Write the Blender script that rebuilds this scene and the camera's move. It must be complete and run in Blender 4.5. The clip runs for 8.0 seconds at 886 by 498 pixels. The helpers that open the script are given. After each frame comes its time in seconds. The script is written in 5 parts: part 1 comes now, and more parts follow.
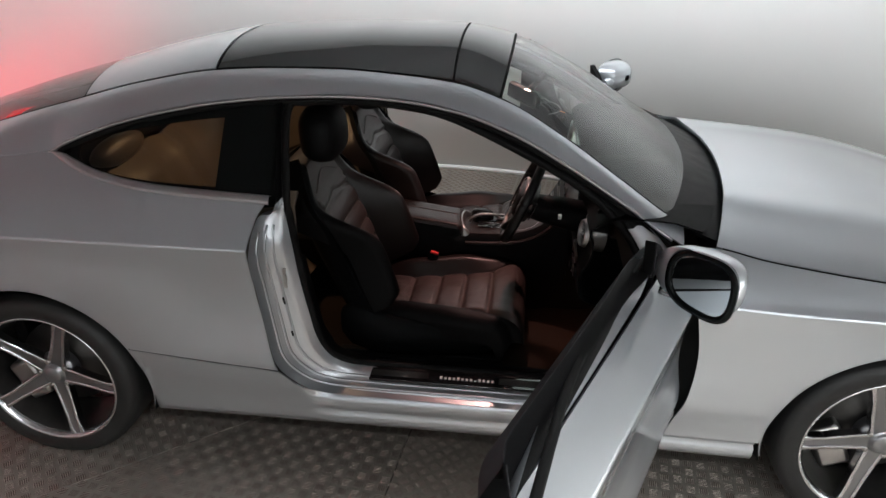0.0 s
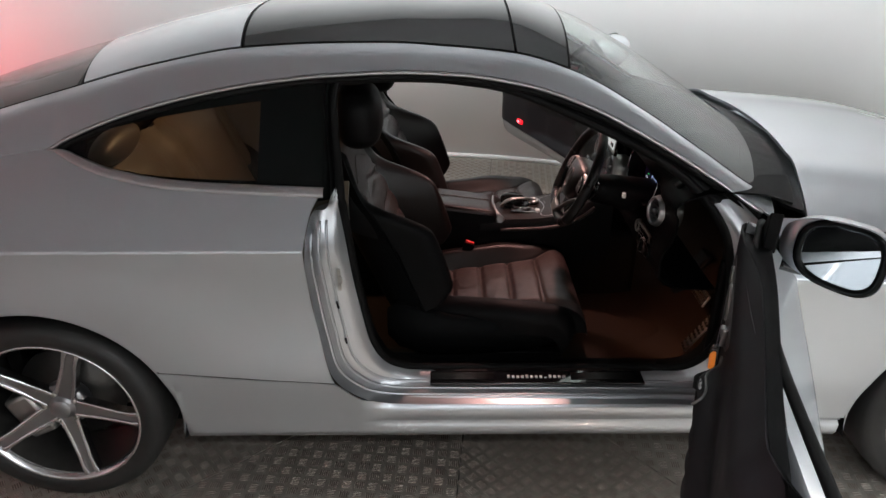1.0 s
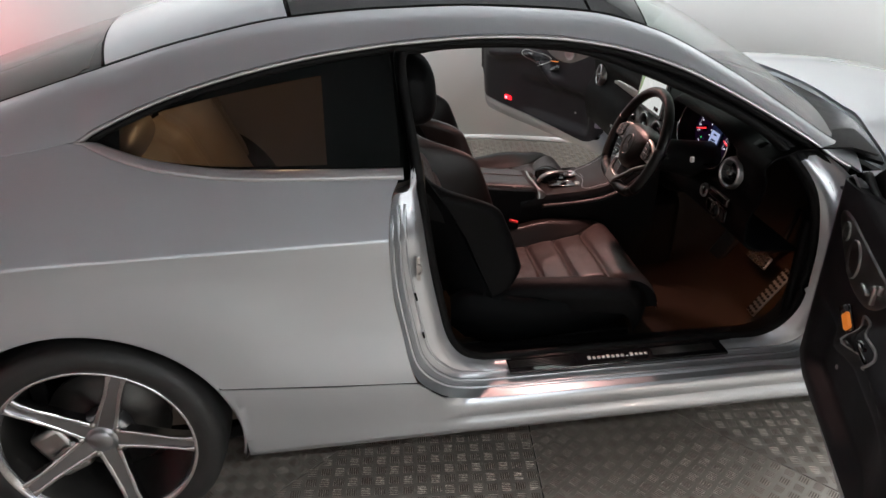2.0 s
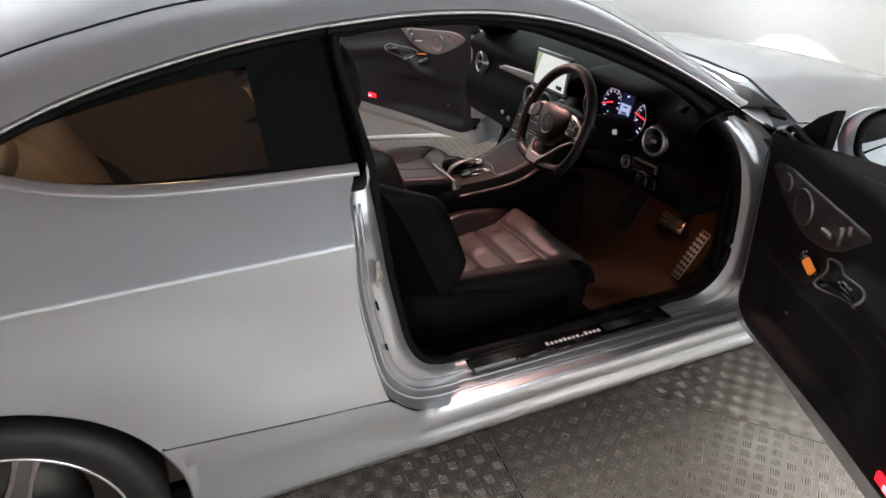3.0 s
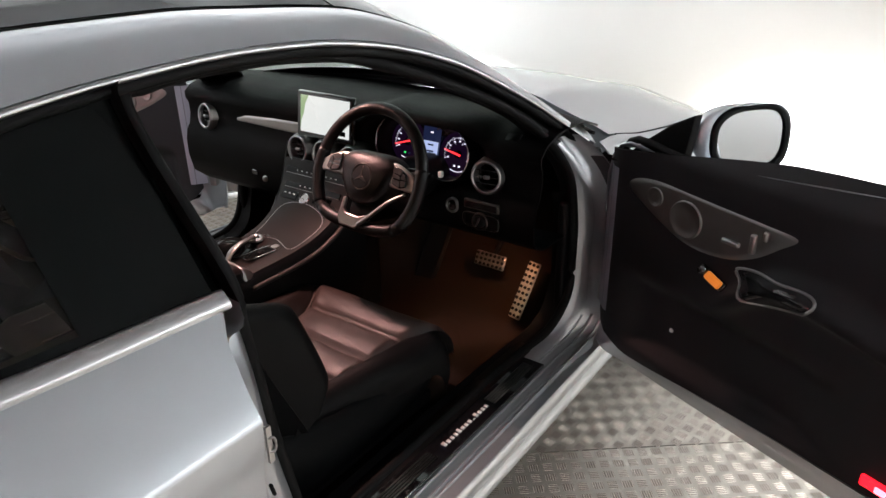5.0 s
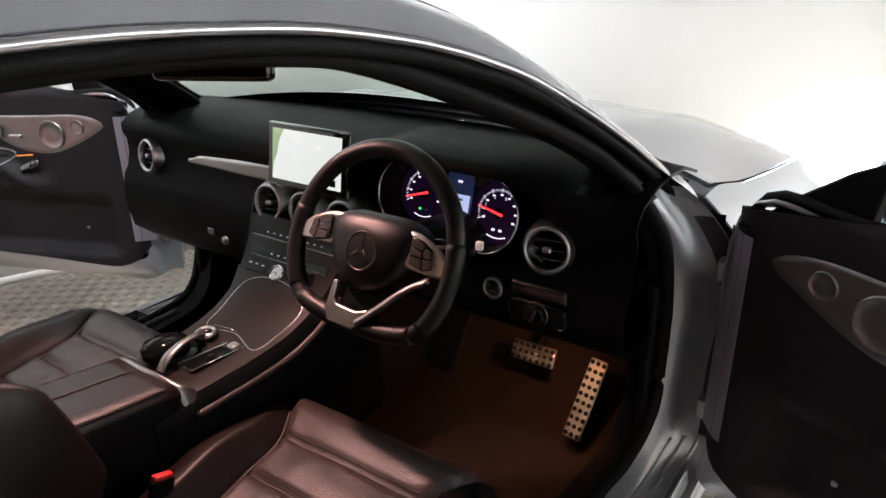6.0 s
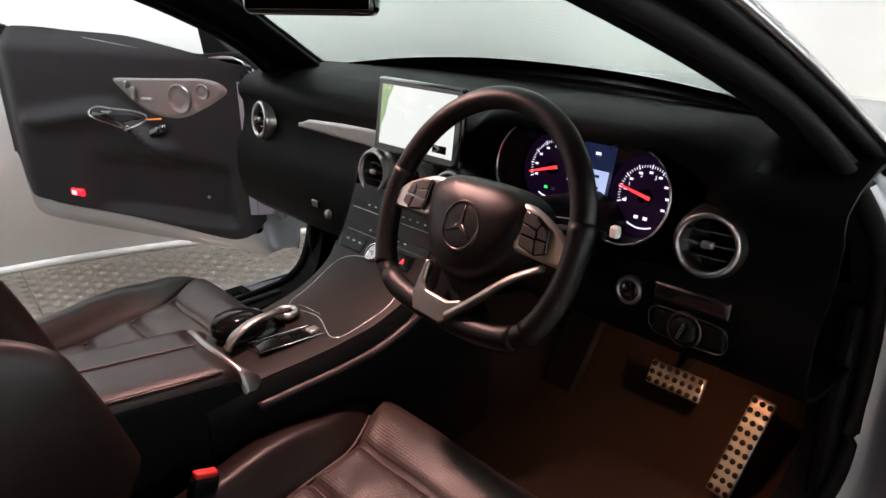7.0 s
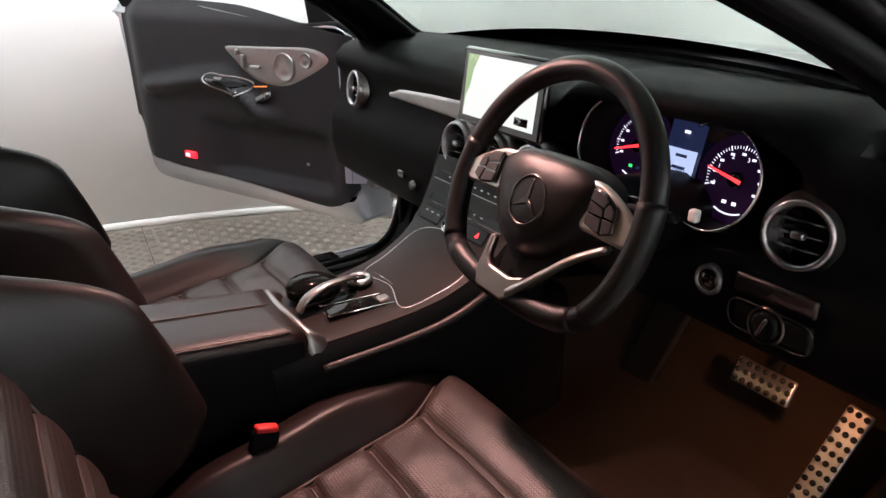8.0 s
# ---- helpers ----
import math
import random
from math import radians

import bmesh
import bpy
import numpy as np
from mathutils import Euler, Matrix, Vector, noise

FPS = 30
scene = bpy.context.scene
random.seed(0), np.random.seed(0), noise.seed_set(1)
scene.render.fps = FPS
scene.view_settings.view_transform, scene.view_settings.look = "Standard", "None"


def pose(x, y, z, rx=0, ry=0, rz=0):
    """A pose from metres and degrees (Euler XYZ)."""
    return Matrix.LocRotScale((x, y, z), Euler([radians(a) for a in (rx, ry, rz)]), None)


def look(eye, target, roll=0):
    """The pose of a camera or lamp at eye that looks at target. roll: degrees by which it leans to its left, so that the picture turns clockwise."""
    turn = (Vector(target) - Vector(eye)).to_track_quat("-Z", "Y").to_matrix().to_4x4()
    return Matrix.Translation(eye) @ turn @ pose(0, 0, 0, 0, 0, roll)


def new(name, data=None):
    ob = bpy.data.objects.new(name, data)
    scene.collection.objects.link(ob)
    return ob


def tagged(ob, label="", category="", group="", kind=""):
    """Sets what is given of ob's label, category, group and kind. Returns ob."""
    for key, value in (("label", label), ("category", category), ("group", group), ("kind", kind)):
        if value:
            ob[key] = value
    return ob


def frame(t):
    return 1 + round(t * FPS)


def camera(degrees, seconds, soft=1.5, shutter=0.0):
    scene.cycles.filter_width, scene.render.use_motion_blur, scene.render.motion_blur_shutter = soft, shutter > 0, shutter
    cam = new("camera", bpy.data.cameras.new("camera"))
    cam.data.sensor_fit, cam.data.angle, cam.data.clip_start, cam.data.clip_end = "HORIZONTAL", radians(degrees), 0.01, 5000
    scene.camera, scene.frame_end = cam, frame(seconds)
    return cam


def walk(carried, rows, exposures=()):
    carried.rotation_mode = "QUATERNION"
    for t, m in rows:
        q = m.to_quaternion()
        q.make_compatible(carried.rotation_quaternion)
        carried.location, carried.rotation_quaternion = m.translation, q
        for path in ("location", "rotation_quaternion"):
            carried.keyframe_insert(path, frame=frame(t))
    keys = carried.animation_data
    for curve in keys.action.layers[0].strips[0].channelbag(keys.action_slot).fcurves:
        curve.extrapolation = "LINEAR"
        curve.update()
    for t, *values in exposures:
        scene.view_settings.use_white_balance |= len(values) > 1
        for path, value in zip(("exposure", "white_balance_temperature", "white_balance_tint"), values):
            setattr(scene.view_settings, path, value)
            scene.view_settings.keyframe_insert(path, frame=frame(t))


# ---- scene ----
cam = camera(64.9, 8.0)
PATH = [
    (0, (1.681, -2.719, 1.831), (1.453, -0.936, 0.954), 0.1),
    (0.5, (1.45, -2.66, 1.804), (1.339, -0.868, 0.924), -0.0),
    (1, (1.218, -2.567, 1.738), (1.216, -0.781, 0.838), -0.1),
    (1.2, (1.118, -2.541, 1.725), (1.159, -0.769, 0.798), -0.1),
    (2.3, (0.687, -2.339, 1.618), (1.026, -0.603, 0.684), -1.2),
    (2.5, (0.627, -2.298, 1.594), (1.078, -0.586, 0.662), -1.1),
    (3, (0.493, -2.191, 1.565), (1.183, -0.557, 0.642), -1.0),
    (3.5, (0.392, -2.04, 1.554), (1.315, -0.517, 0.645), -1.1),
    (4, (0.299, -1.895, 1.541), (1.439, -0.526, 0.632), -1.2),
    (4.5, (0.289, -1.732, 1.509), (1.612, -0.531, 0.612), -1.0),
    (5, (0.383, -1.531, 1.477), (1.844, -0.453, 0.637), -0.9),
    (5.2, (0.449, -1.441, 1.458), (1.958, -0.402, 0.655), -0.8),
    (6.3, (0.933, -1.003, 1.286), (2.443, 0.091, 0.563), -0.1),
    (6.5, (0.98, -0.98, 1.248), (2.415, 0.21, 0.522), -0.0),
    (7, (1.024, -0.977, 1.205), (2.287, 0.391, 0.476), -0.3),
    (7.5, (1.052, -0.987, 1.19), (2.163, 0.5, 0.445), -0.5),
    (8, (1.081, -0.999, 1.19), (2.088, 0.54, 0.405), -0.5),
]
walk(cam, [(t, look(eye, target, roll)) for t, eye, target, roll in PATH], [(0.0, -0.68), (1.0, -0.47), (2.5, -0.05), (4.5, 0.12), (6.5, 0.22), (8.0, 0.42)])

# ---- world and light ----
world = bpy.data.worlds.new("world")
world.use_nodes = True
world.node_tree.nodes["Background"].inputs[0].default_value = (0.9, 0.95, 1.0, 1)
world.node_tree.nodes["Background"].inputs[1].default_value = 0.02
scene.world = world
CX, CY, RADIUS, HEIGHT = 0.843, -1.152, 3.6, 3.3


def lamp(name, kind, m, energy, colour, size=0.1, size_y=None, spot=60, blend=0.5):
    data = bpy.data.lights.new(name, kind)
    data.energy, data.color = energy, colour
    if kind == "AREA":
        data.size = size
        if size_y:
            data.shape, data.size_y = "RECTANGLE", size_y
    else:
        data.shadow_soft_size = size
    if kind == "SPOT":
        data.spot_size, data.spot_blend = radians(spot), blend
    ob = new(name, data)
    ob.matrix_world = m
    return ob


# two unseen strips, added to wash the walls, and the car's own lamps light the round white booth
FILL_STRIPS = [Matrix.Translation((x, y, z)) @ pose(0, 0, 0, turn, 0, 0) for x, y, z, turn in ((2.5, -2.7, 2.15, -34), (1.5, 0.3, 2.6, 78))]
for m, power in zip(FILL_STRIPS, (225, 112)):
    lamp("wall_fill_lamp", "AREA", m, power, (0.94, 0.97, 1.0), 2.8, 0.2)
for s in (-1, 1):
    lamp("headlight_beam", "SPOT", look((3.61, s * 0.68, 0.70), (4.29, s * 0.90, 0.19)), 470 if s < 0 else 280, (0.95, 0.98, 1.0), 0.06, spot=88, blend=0.35)
    lamp("taillight_glow", "SPOT", look((-1.02, s * 0.64, 0.84), (-2.2, s * 1.3, 1.15)), 185, (1.0, 0.13, 0.16), 0.08, spot=160, blend=0.7)
    lamp("door_puddle_lamp", "SPOT", look((1.83, s * 1.62, 0.325), (1.72, s * 1.45, 0.0)), 3.2, (1.0, 0.74, 0.60), 0.02, spot=150, blend=0.8)
lamp("dome_lamp", "SPOT", look((1.585, 0.03, 1.275), (1.60, -0.10, 0.5)), 37, (1.0, 0.52, 0.46), 0.02, spot=120, blend=0.9)
lamp("rear_reading_lamp", "AREA", look((0.55, 0.0, 1.285), (0.35, 0.0, 0.5)), 5, (1.0, 0.62, 0.34), 0.08)
lamp("footwell_lamp", "SPOT", look((1.98, -0.58, 0.650), (2.08, -0.38, 0.28)), 3.8, (1.0, 0.42, 0.20), 0.012, spot=115, blend=0.8)


# ---- materials ----
def material(name, colour, rough=0.5, metal=0.0, coat=0.0, spread=0.12, scale=6.0, grain=0.0, grain_scale=400.0, emit=None, power=0.0, spec=0.5, coat_rough=0.03):
    """A surface with wear at two scales: clouds in colour and roughness, and a fine relief."""
    mat = bpy.data.materials.new(name)
    mat.use_nodes = True
    nodes, links = mat.node_tree.nodes, mat.node_tree.links
    p = nodes["Principled BSDF"]
    p.inputs["Roughness"].default_value, p.inputs["Metallic"].default_value = rough, metal
    p.inputs["Coat Weight"].default_value, p.inputs["Coat Roughness"].default_value = coat, coat_rough
    p.inputs["Specular IOR Level"].default_value = spec
    where = nodes.new("ShaderNodeTexCoord")
    cloud = nodes.new("ShaderNodeTexNoise")
    cloud.inputs["Scale"].default_value, cloud.inputs["Detail"].default_value = scale, 6
    links.new(where.outputs["Object"], cloud.inputs["Vector"])
    mix = nodes.new("ShaderNodeMix")
    mix.data_type = "RGBA"
    mix.inputs[6].default_value = (*[c * (1 - spread) for c in colour], 1)
    mix.inputs[7].default_value = (*[min(1, c * (1 + spread)) for c in colour], 1)
    links.new(cloud.outputs["Fac"], mix.inputs[0])
    links.new(mix.outputs[2], p.inputs["Base Color"])
    span = nodes.new("ShaderNodeMapRange")
    span.inputs["To Min"].default_value, span.inputs["To Max"].default_value = max(0.0, rough * (1 - spread)), min(1.0, rough * (1 + spread))
    links.new(cloud.outputs["Fac"], span.inputs["Value"])
    links.new(span.outputs[0], p.inputs["Roughness"])
    if grain:
        fine = nodes.new("ShaderNodeTexNoise")
        fine.inputs["Scale"].default_value, fine.inputs["Detail"].default_value = grain_scale, 3
        links.new(where.outputs["Object"], fine.inputs["Vector"])
        bump = nodes.new("ShaderNodeBump")
        bump.inputs["Strength"].default_value, bump.inputs["Distance"].default_value = grain, 0.001
        links.new(fine.outputs["Fac"], bump.inputs["Height"])
        links.new(bump.outputs[0], p.inputs["Normal"])
    if emit:
        p.inputs["Emission Color"].default_value, p.inputs["Emission Strength"].default_value = (*emit, 1), power
    return mat


def glass(name, tint, base=0.06):
    """A thin pane: lets light through with its tint, and mirrors by its angle."""
    mat = bpy.data.materials.new(name)
    mat.use_nodes = True
    nodes, links = mat.node_tree.nodes, mat.node_tree.links
    nodes.remove(nodes["Principled BSDF"])
    clear, shine, mix, edge, curve, scale = (nodes.new("ShaderNode" + k) for k in ("BsdfTransparent", "BsdfGlossy", "MixShader", "LayerWeight", "Math", "Math"))
    clear.inputs[0].default_value, shine.inputs["Roughness"].default_value = (*tint, 1), 0.02
    edge.inputs["Blend"].default_value = 0.5
    curve.operation, curve.inputs[1].default_value = "POWER", 5.0
    scale.operation, scale.inputs[1].default_value, scale.inputs[2].default_value = "MULTIPLY_ADD", 0.9, base
    links.new(edge.outputs["Facing"], curve.inputs[0])
    links.new(curve.outputs[0], scale.inputs[0])
    links.new(scale.outputs[0], mix.inputs[0])
    links.new(clear.outputs[0], mix.inputs[1])
    links.new(shine.outputs[0], mix.inputs[2])
    links.new(mix.outputs[0], nodes["Material Output"].inputs[0])
    return mat


PAINT = material("silver_paint", (0.49, 0.525, 0.56), 0.36, 0.78, 1.0, 0.03, 3.0, 0.05, 1500)
JAMB = material("silver_jamb_paint", (0.465, 0.485, 0.51), 0.36, 0.8, 0.4, 0.05, 5.0, 0.05, 900, coat_rough=0.15)
CHROME = material("satin_chrome", (0.72, 0.72, 0.73), 0.16, 1.0, 0.0, 0.06, 20)
ALU = material("brushed_aluminium", (0.40, 0.39, 0.38), 0.33, 1.0, 0.0, 0.1, 40, 0.1, 700)
DOORPLATE = material("dark_metal_plate", (0.27, 0.265, 0.26), 0.38, 1.0, 0.0, 0.1, 40, 0.1, 700)
WHEELMETAL = material("warm_satin_spoke", (0.42, 0.375, 0.345), 0.34, 1.0, 0.0, 0.1, 40, 0.1, 700)
GLOSS = material("gloss_black", (0.008, 0.008, 0.009), 0.06, 0.0, 1.0, 0.1)
ROOFGLASS = material("dark_roof_glass", (0.008, 0.011, 0.011), 0.05, 0.0, 0.0, 0.1, spec=0.35)
TRIM = material("satin_trim", (0.46, 0.46, 0.47), 0.30, 1.0, 0.0, 0.06, 20)
DOORSKIN = material("black_door_leather", (0.0095, 0.0086, 0.0104), 0.55, 0.0, 0.0, 0.2, 10, 0.5, 900, spec=0.24)
BUTTON = material("dark_button", (0.022, 0.018, 0.017), 0.4, 0.0, 0.0, 0.1, 30, spec=0.4)
COWL = material("black_cowl_plastic", (0.0022, 0.0022, 0.0024), 0.45, 0.0, 0.0, 0.2, 20, 0.3, 500, spec=0.12)
BORDER = material("black_window_print", (0.004, 0.005, 0.005), 0.10, 0.0, 0.0, 0.1, spec=0.1)
RUBBER = material("black_rubber", (0.007, 0.007, 0.007), 0.62, 0.0, 0.0, 0.25, 30, 0.3, 250, spec=0.08)
TYRE = material("tyre_rubber", (0.008, 0.008, 0.008), 0.58, 0.0, 0.0, 0.3, 18, 0.3, 300)
PLASTIC = material("black_grained_plastic", (0.0042, 0.0042, 0.0045), 0.52, 0.0, 0.0, 0.15, 12, 0.35, 900, spec=0.08)
SOFT = material("black_soft_dash", (0.0032, 0.0032, 0.0034), 0.5, 0.0, 0.0, 0.15, 8, 0.5, 1100, spec=0.05)
LEATHER = material("dark_leather", (0.0095, 0.0060, 0.0053), 0.37, 0.0, 0.0, 0.2, 14, 0.45, 700, spec=0.32)
CARPET = material("dark_carpet", (0.016, 0.0105, 0.0075), 0.95, 0.0, 0.0, 0.3, 25, 1.0, 1500, spec=0.1)
LINER = material("black_headliner", (0.005, 0.005, 0.005), 0.9, 0.0, 0.0, 0.2, 20, 0.4, 1200, spec=0.08)
WOOD = material("dark_console_veneer", (0.0115, 0.0090, 0.0080), 0.42, 0.0, 0.0, 0.25, 9, 0.15, 300, spec=0.14)
WHEEL = material("grey_alloy", (0.24, 0.24, 0.25), 0.32, 0.9, 0.3, 0.08, 15)
BRIGHT = material("machined_alloy", (0.58, 0.58, 0.60), 0.22, 1.0, 0.2, 0.05, 30)
STEEL = material("pedal_steel", (0.36, 0.34, 0.32), 0.34, 1.0, 0.0, 0.15, 30, 0.1, 500)
DISC = material("brake_steel", (0.07, 0.068, 0.065), 0.45, 0.9, 0.0, 0.2, 40, 0.2, 500)
MIRROR = material("mirror_silver", (0.47, 0.49, 0.50), 0.01, 1.0, 0.0, 0.0)
PLATE = material("tread_plate", (0.42, 0.385, 0.345), 0.46, 0.75, 0.0, 0.12, 4, 0.2, 350)
WALLPAINT = material("white_booth_wall", (0.84, 0.85, 0.84), 0.55, 0.0, 0.0, 0.02, 1.2, 0.05, 60)
WHITE = material("white_paint", (0.82, 0.82, 0.80), 0.4, 0.0, 0.0, 0.05)
CEILING = material("grey_ceiling", (0.34, 0.34, 0.345), 0.8, 0.0, 0.0, 0.05, 2)
TUBE = material("added_strip_glow", (0.9, 0.9, 0.9), 0.4, emit=(0.97, 1.0, 0.98), power=3.0)
REDLENS = material("red_lens", (0.5, 0.01, 0.015), 0.2, 0.0, 0.5, emit=(1.0, 0.008, 0.02), power=2.4)
REDHOT = material("red_lamp_core", (0.8, 0.2, 0.2), 0.2, 0.0, 0.5, emit=(1.0, 0.07, 0.10), power=9.0)
HEADLENS = material("headlight_lens", (0.8, 0.8, 0.82), 0.1, 0.0, 1.0, emit=(0.97, 0.99, 1.0), power=20.0)
AMBER = material("amber_lit_switch", (0.6, 0.2, 0.04), 0.3, 0.1, 0.3, emit=(1.0, 0.27, 0.03), power=0.4)
CLEAR = glass("windscreen_glass", (0.72, 0.80, 0.75), 0.10)
TINTED = glass("tinted_glass", (0.42, 0.42, 0.38), 0.035)


BADGE = material("dark_bronze_badge", (0.085, 0.073, 0.066), 0.3, 1.0, 0.0, 0.1, 40)
PERF = material("perforated_leather", (0.036, 0.025, 0.0225), 0.40, 0.0, 0.0, 0.2, 14, 0.35, 900, spec=0.5)
nodes, links = PERF.node_tree.nodes, PERF.node_tree.links
dots = nodes.new("ShaderNodeTexVoronoi")
dots.voronoi_dimensions = "2D"
dots.inputs["Scale"].default_value, dots.inputs["Randomness"].default_value = 210, 0.0
ramp = nodes.new("ShaderNodeMapRange")
ramp.inputs["From Min"].default_value, ramp.inputs["From Max"].default_value = 0.18, 0.30
links.new(nodes["Texture Coordinate"].outputs["Object"], dots.inputs["Vector"])
links.new(dots.outputs["Distance"], ramp.inputs["Value"])
pits = nodes.new("ShaderNodeBump")
pits.inputs["Strength"].default_value, pits.inputs["Distance"].default_value = 0.6, 0.001
links.new(ramp.outputs[0], pits.inputs["Height"])
links.new(nodes["Bump"].outputs[0], pits.inputs["Normal"])
links.new(pits.outputs[0], nodes["Principled BSDF"].inputs["Normal"])
THREAD = material("dark_thread", (0.075, 0.058, 0.052), 0.6, grain=0.5, grain_scale=900)
SHELL = material("black_seat_shell", (0.0028, 0.0032, 0.0035), 0.55, 0.0, 0.0, 0.15, 12, 0.3, 800, spec=0.05)
SHELLSOFT = material("black_leather", (0.0034, 0.0034, 0.0036), 0.5, 0.0, 0.0, 0.15, 14, 0.4, 700, spec=0.08)
RIMLEATHER = material("steering_wheel_leather", (0.0038, 0.0035, 0.0034), 0.36, 0.0, 0.0, 0.15, 14, 0.4, 700, spec=0.22)
REDPLASTIC = material("red_plastic", (0.65, 0.03, 0.03), 0.4, 0.0, 0.2, 0.05)


# ---- mesh helpers ----
def spline(xs, ys):
    """A smooth monotone curve through a few stations."""
    xs, ys = [float(v) for v in xs], [float(v) for v in ys]
    h = [b - a for a, b in zip(xs, xs[1:])]
    d = [(b - a) / w for a, b, w in zip(ys, ys[1:], h)]
    m = [d[0]] + [0.0 if a * b <= 0 else 2 * a * b / (a + b) for a, b in zip(d, d[1:])] + [d[-1]]

    def at(x):
        if x <= xs[0]:
            return ys[0] + m[0] * (x - xs[0])
        if x >= xs[-1]:
            return ys[-1] + m[-1] * (x - xs[-1])
        i = max(k for k in range(len(h)) if xs[k] <= x)
        t = (x - xs[i]) / h[i]
        return ((1 + 2 * t) * (1 - t) ** 2 * ys[i] + t * (1 - t) ** 2 * h[i] * m[i] + t * t * (3 - 2 * t) * ys[i + 1] + t * t * (t - 1) * h[i] * m[i + 1])
    return at


def sweep(points, n=8, closed=False):
    """A rounded line through control points."""
    pts = [Vector(p) for p in points]
    k = len(pts)
    out = []
    for i in range(k if closed else k - 1):
        a, b, c, d = (pts[j % k] if closed else pts[min(max(j, 0), k - 1)] for j in (i - 1, i, i + 1, i + 2))
        for s in range(n):
            t = s / n
            out.append(0.5 * (2 * b + (c - a) * t + (2 * a - 5 * b + 4 * c - d) * t * t + (3 * b - a - 3 * c + d) * t ** 3))
    return out if closed else out + [pts[-1]]


def steps(a, b, n):
    return [a + (b - a) * i / n for i in range(n + 1)]


def sheet(rows, wrap_u=False, wrap_v=False):
    nu, nv = len(rows), len(rows[0])
    faces = [(i * nv + j, ((i + 1) % nu) * nv + j, ((i + 1) % nu) * nv + (j + 1) % nv, i * nv + (j + 1) % nv)
             for i in range(nu if wrap_u else nu - 1) for j in range(nv if wrap_v else nv - 1)]
    return [tuple(p) for r in rows for p in r], faces


def tube(path, r, n=8, closed=False, flat=1.0):
    """A round rod along a line; flat squeezes it."""
    path = [Vector(p) for p in path]
    k, rows = len(path), []
    up = Vector((0.03, 0.05, 1)).normalized()
    for i in range(k):
        d = (path[(i + 1) % k] - path[i - 1]) if closed else (path[min(i + 1, k - 1)] - path[max(i - 1, 0)])
        d.normalize()
        s = d.cross(up)
        if s.length < 0.05:
            s = d.cross(Vector((1, 0, 0)))
        s.normalize()
        w = s.cross(d)
        rr = r(i / max(1, k - 1)) if callable(r) else r
        rows.append([path[i] + s * math.cos(a) * rr + w * math.sin(a) * rr * flat for a in (2 * math.pi * j / n for j in range(n))])
    v, f = sheet(rows, closed, True)
    if not closed:
        f += [tuple(range(n))[::-1], tuple((k - 1) * n + j for j in range(n))]
    return v, f


def lathe(profile, n=32, m=Matrix()):
    """A turned form: (radius, height) pairs round the local z axis."""
    rows = [[m @ Vector((r * math.cos(2 * math.pi * j / n), r * math.sin(2 * math.pi * j / n), h)) for j in range(n)] for r, h in profile]
    v, f = sheet(rows, False, True)
    return v, f


def block(size, m=Matrix()):
    x, y, z = (s / 2 for s in size)
    v = [m @ Vector(p) for p in ((-x, -y, -z), (x, -y, -z), (x, y, -z), (-x, y, -z), (-x, -y, z), (x, -y, z), (x, y, z), (-x, y, z))]
    return [tuple(p) for p in v], [(0, 3, 2, 1), (4, 5, 6, 7), (0, 1, 5, 4), (1, 2, 6, 5), (2, 3, 7, 6), (3, 0, 4, 7)]


def slab(outline, depth, m=Matrix()):
    """A flat outline (x, y) given a thickness along local z."""
    n = len(outline)
    v = [tuple(m @ Vector((x, y, h))) for h in (0, depth) for x, y in outline]
    return v, [tuple(range(n))[::-1], tuple(range(n, 2 * n))] + [(i, (i + 1) % n, n + (i + 1) % n, n + i) for i in range(n)]


def join(*forms):
    v, f = [], []
    for a, b in forms:
        k = len(v)
        v += [tuple(p) for p in a]
        f += [tuple(i + k for i in q) for q in b]
    return v, f


def moved(form, m):
    return [tuple(m @ Vector(p)) for p in form[0]], form[1]


def mirrored(form):
    return [(x, -y, z) for x, y, z in form[0]], [tuple(q[::-1]) for q in form[1]]


def part(name, form, mat, parent=None, label="", bevel=0.0, thick=0.0, smooth=True, cuts=2, offset=0.0):
    """Links a form as one mesh object under a thing or part."""
    data = bpy.data.meshes.new(name)
    data.from_pydata(*[list(q) for q in (form[0], [], form[1])])
    bm = bmesh.new()
    bm.from_mesh(data)
    bmesh.ops.remove_doubles(bm, verts=bm.verts, dist=1e-5)
    bmesh.ops.recalc_face_normals(bm, faces=bm.faces)
    for q in bm.faces:
        q.smooth = smooth
    for e in bm.edges:
        if thick and e.is_boundary:
            e.smooth = False
    bm.to_mesh(data)
    bm.free()
    data.materials.append(mat)
    ob = new(name, data)
    ob.parent = parent
    if thick:
        mod = ob.modifiers.new("thickness", "SOLIDIFY")
        mod.thickness, mod.offset = thick, offset
    if bevel:
        mod = ob.modifiers.new("edges", "BEVEL")
        mod.width, mod.segments, mod.limit_method, mod.angle_limit = bevel, cuts, "ANGLE", radians(40)
        mod.harden_normals = False
    if smooth and bevel:
        data.set_sharp_from_angle(angle=radians(50))
    if label:
        tagged(ob, label)
    return ob


# ---- the booth ----
def ring(r0, r1, z0, z1, n=160):
    rows = []
    for i in range(n):
        c, s = math.cos(2 * math.pi * i / n), math.sin(2 * math.pi * i / n)
        rows.append([(CX + r * c, CY + r * s, z) for r, z in ((r0, z0), (r0, z1), (r1, z1), (r1, z0))])
    return sheet(rows, True, True)


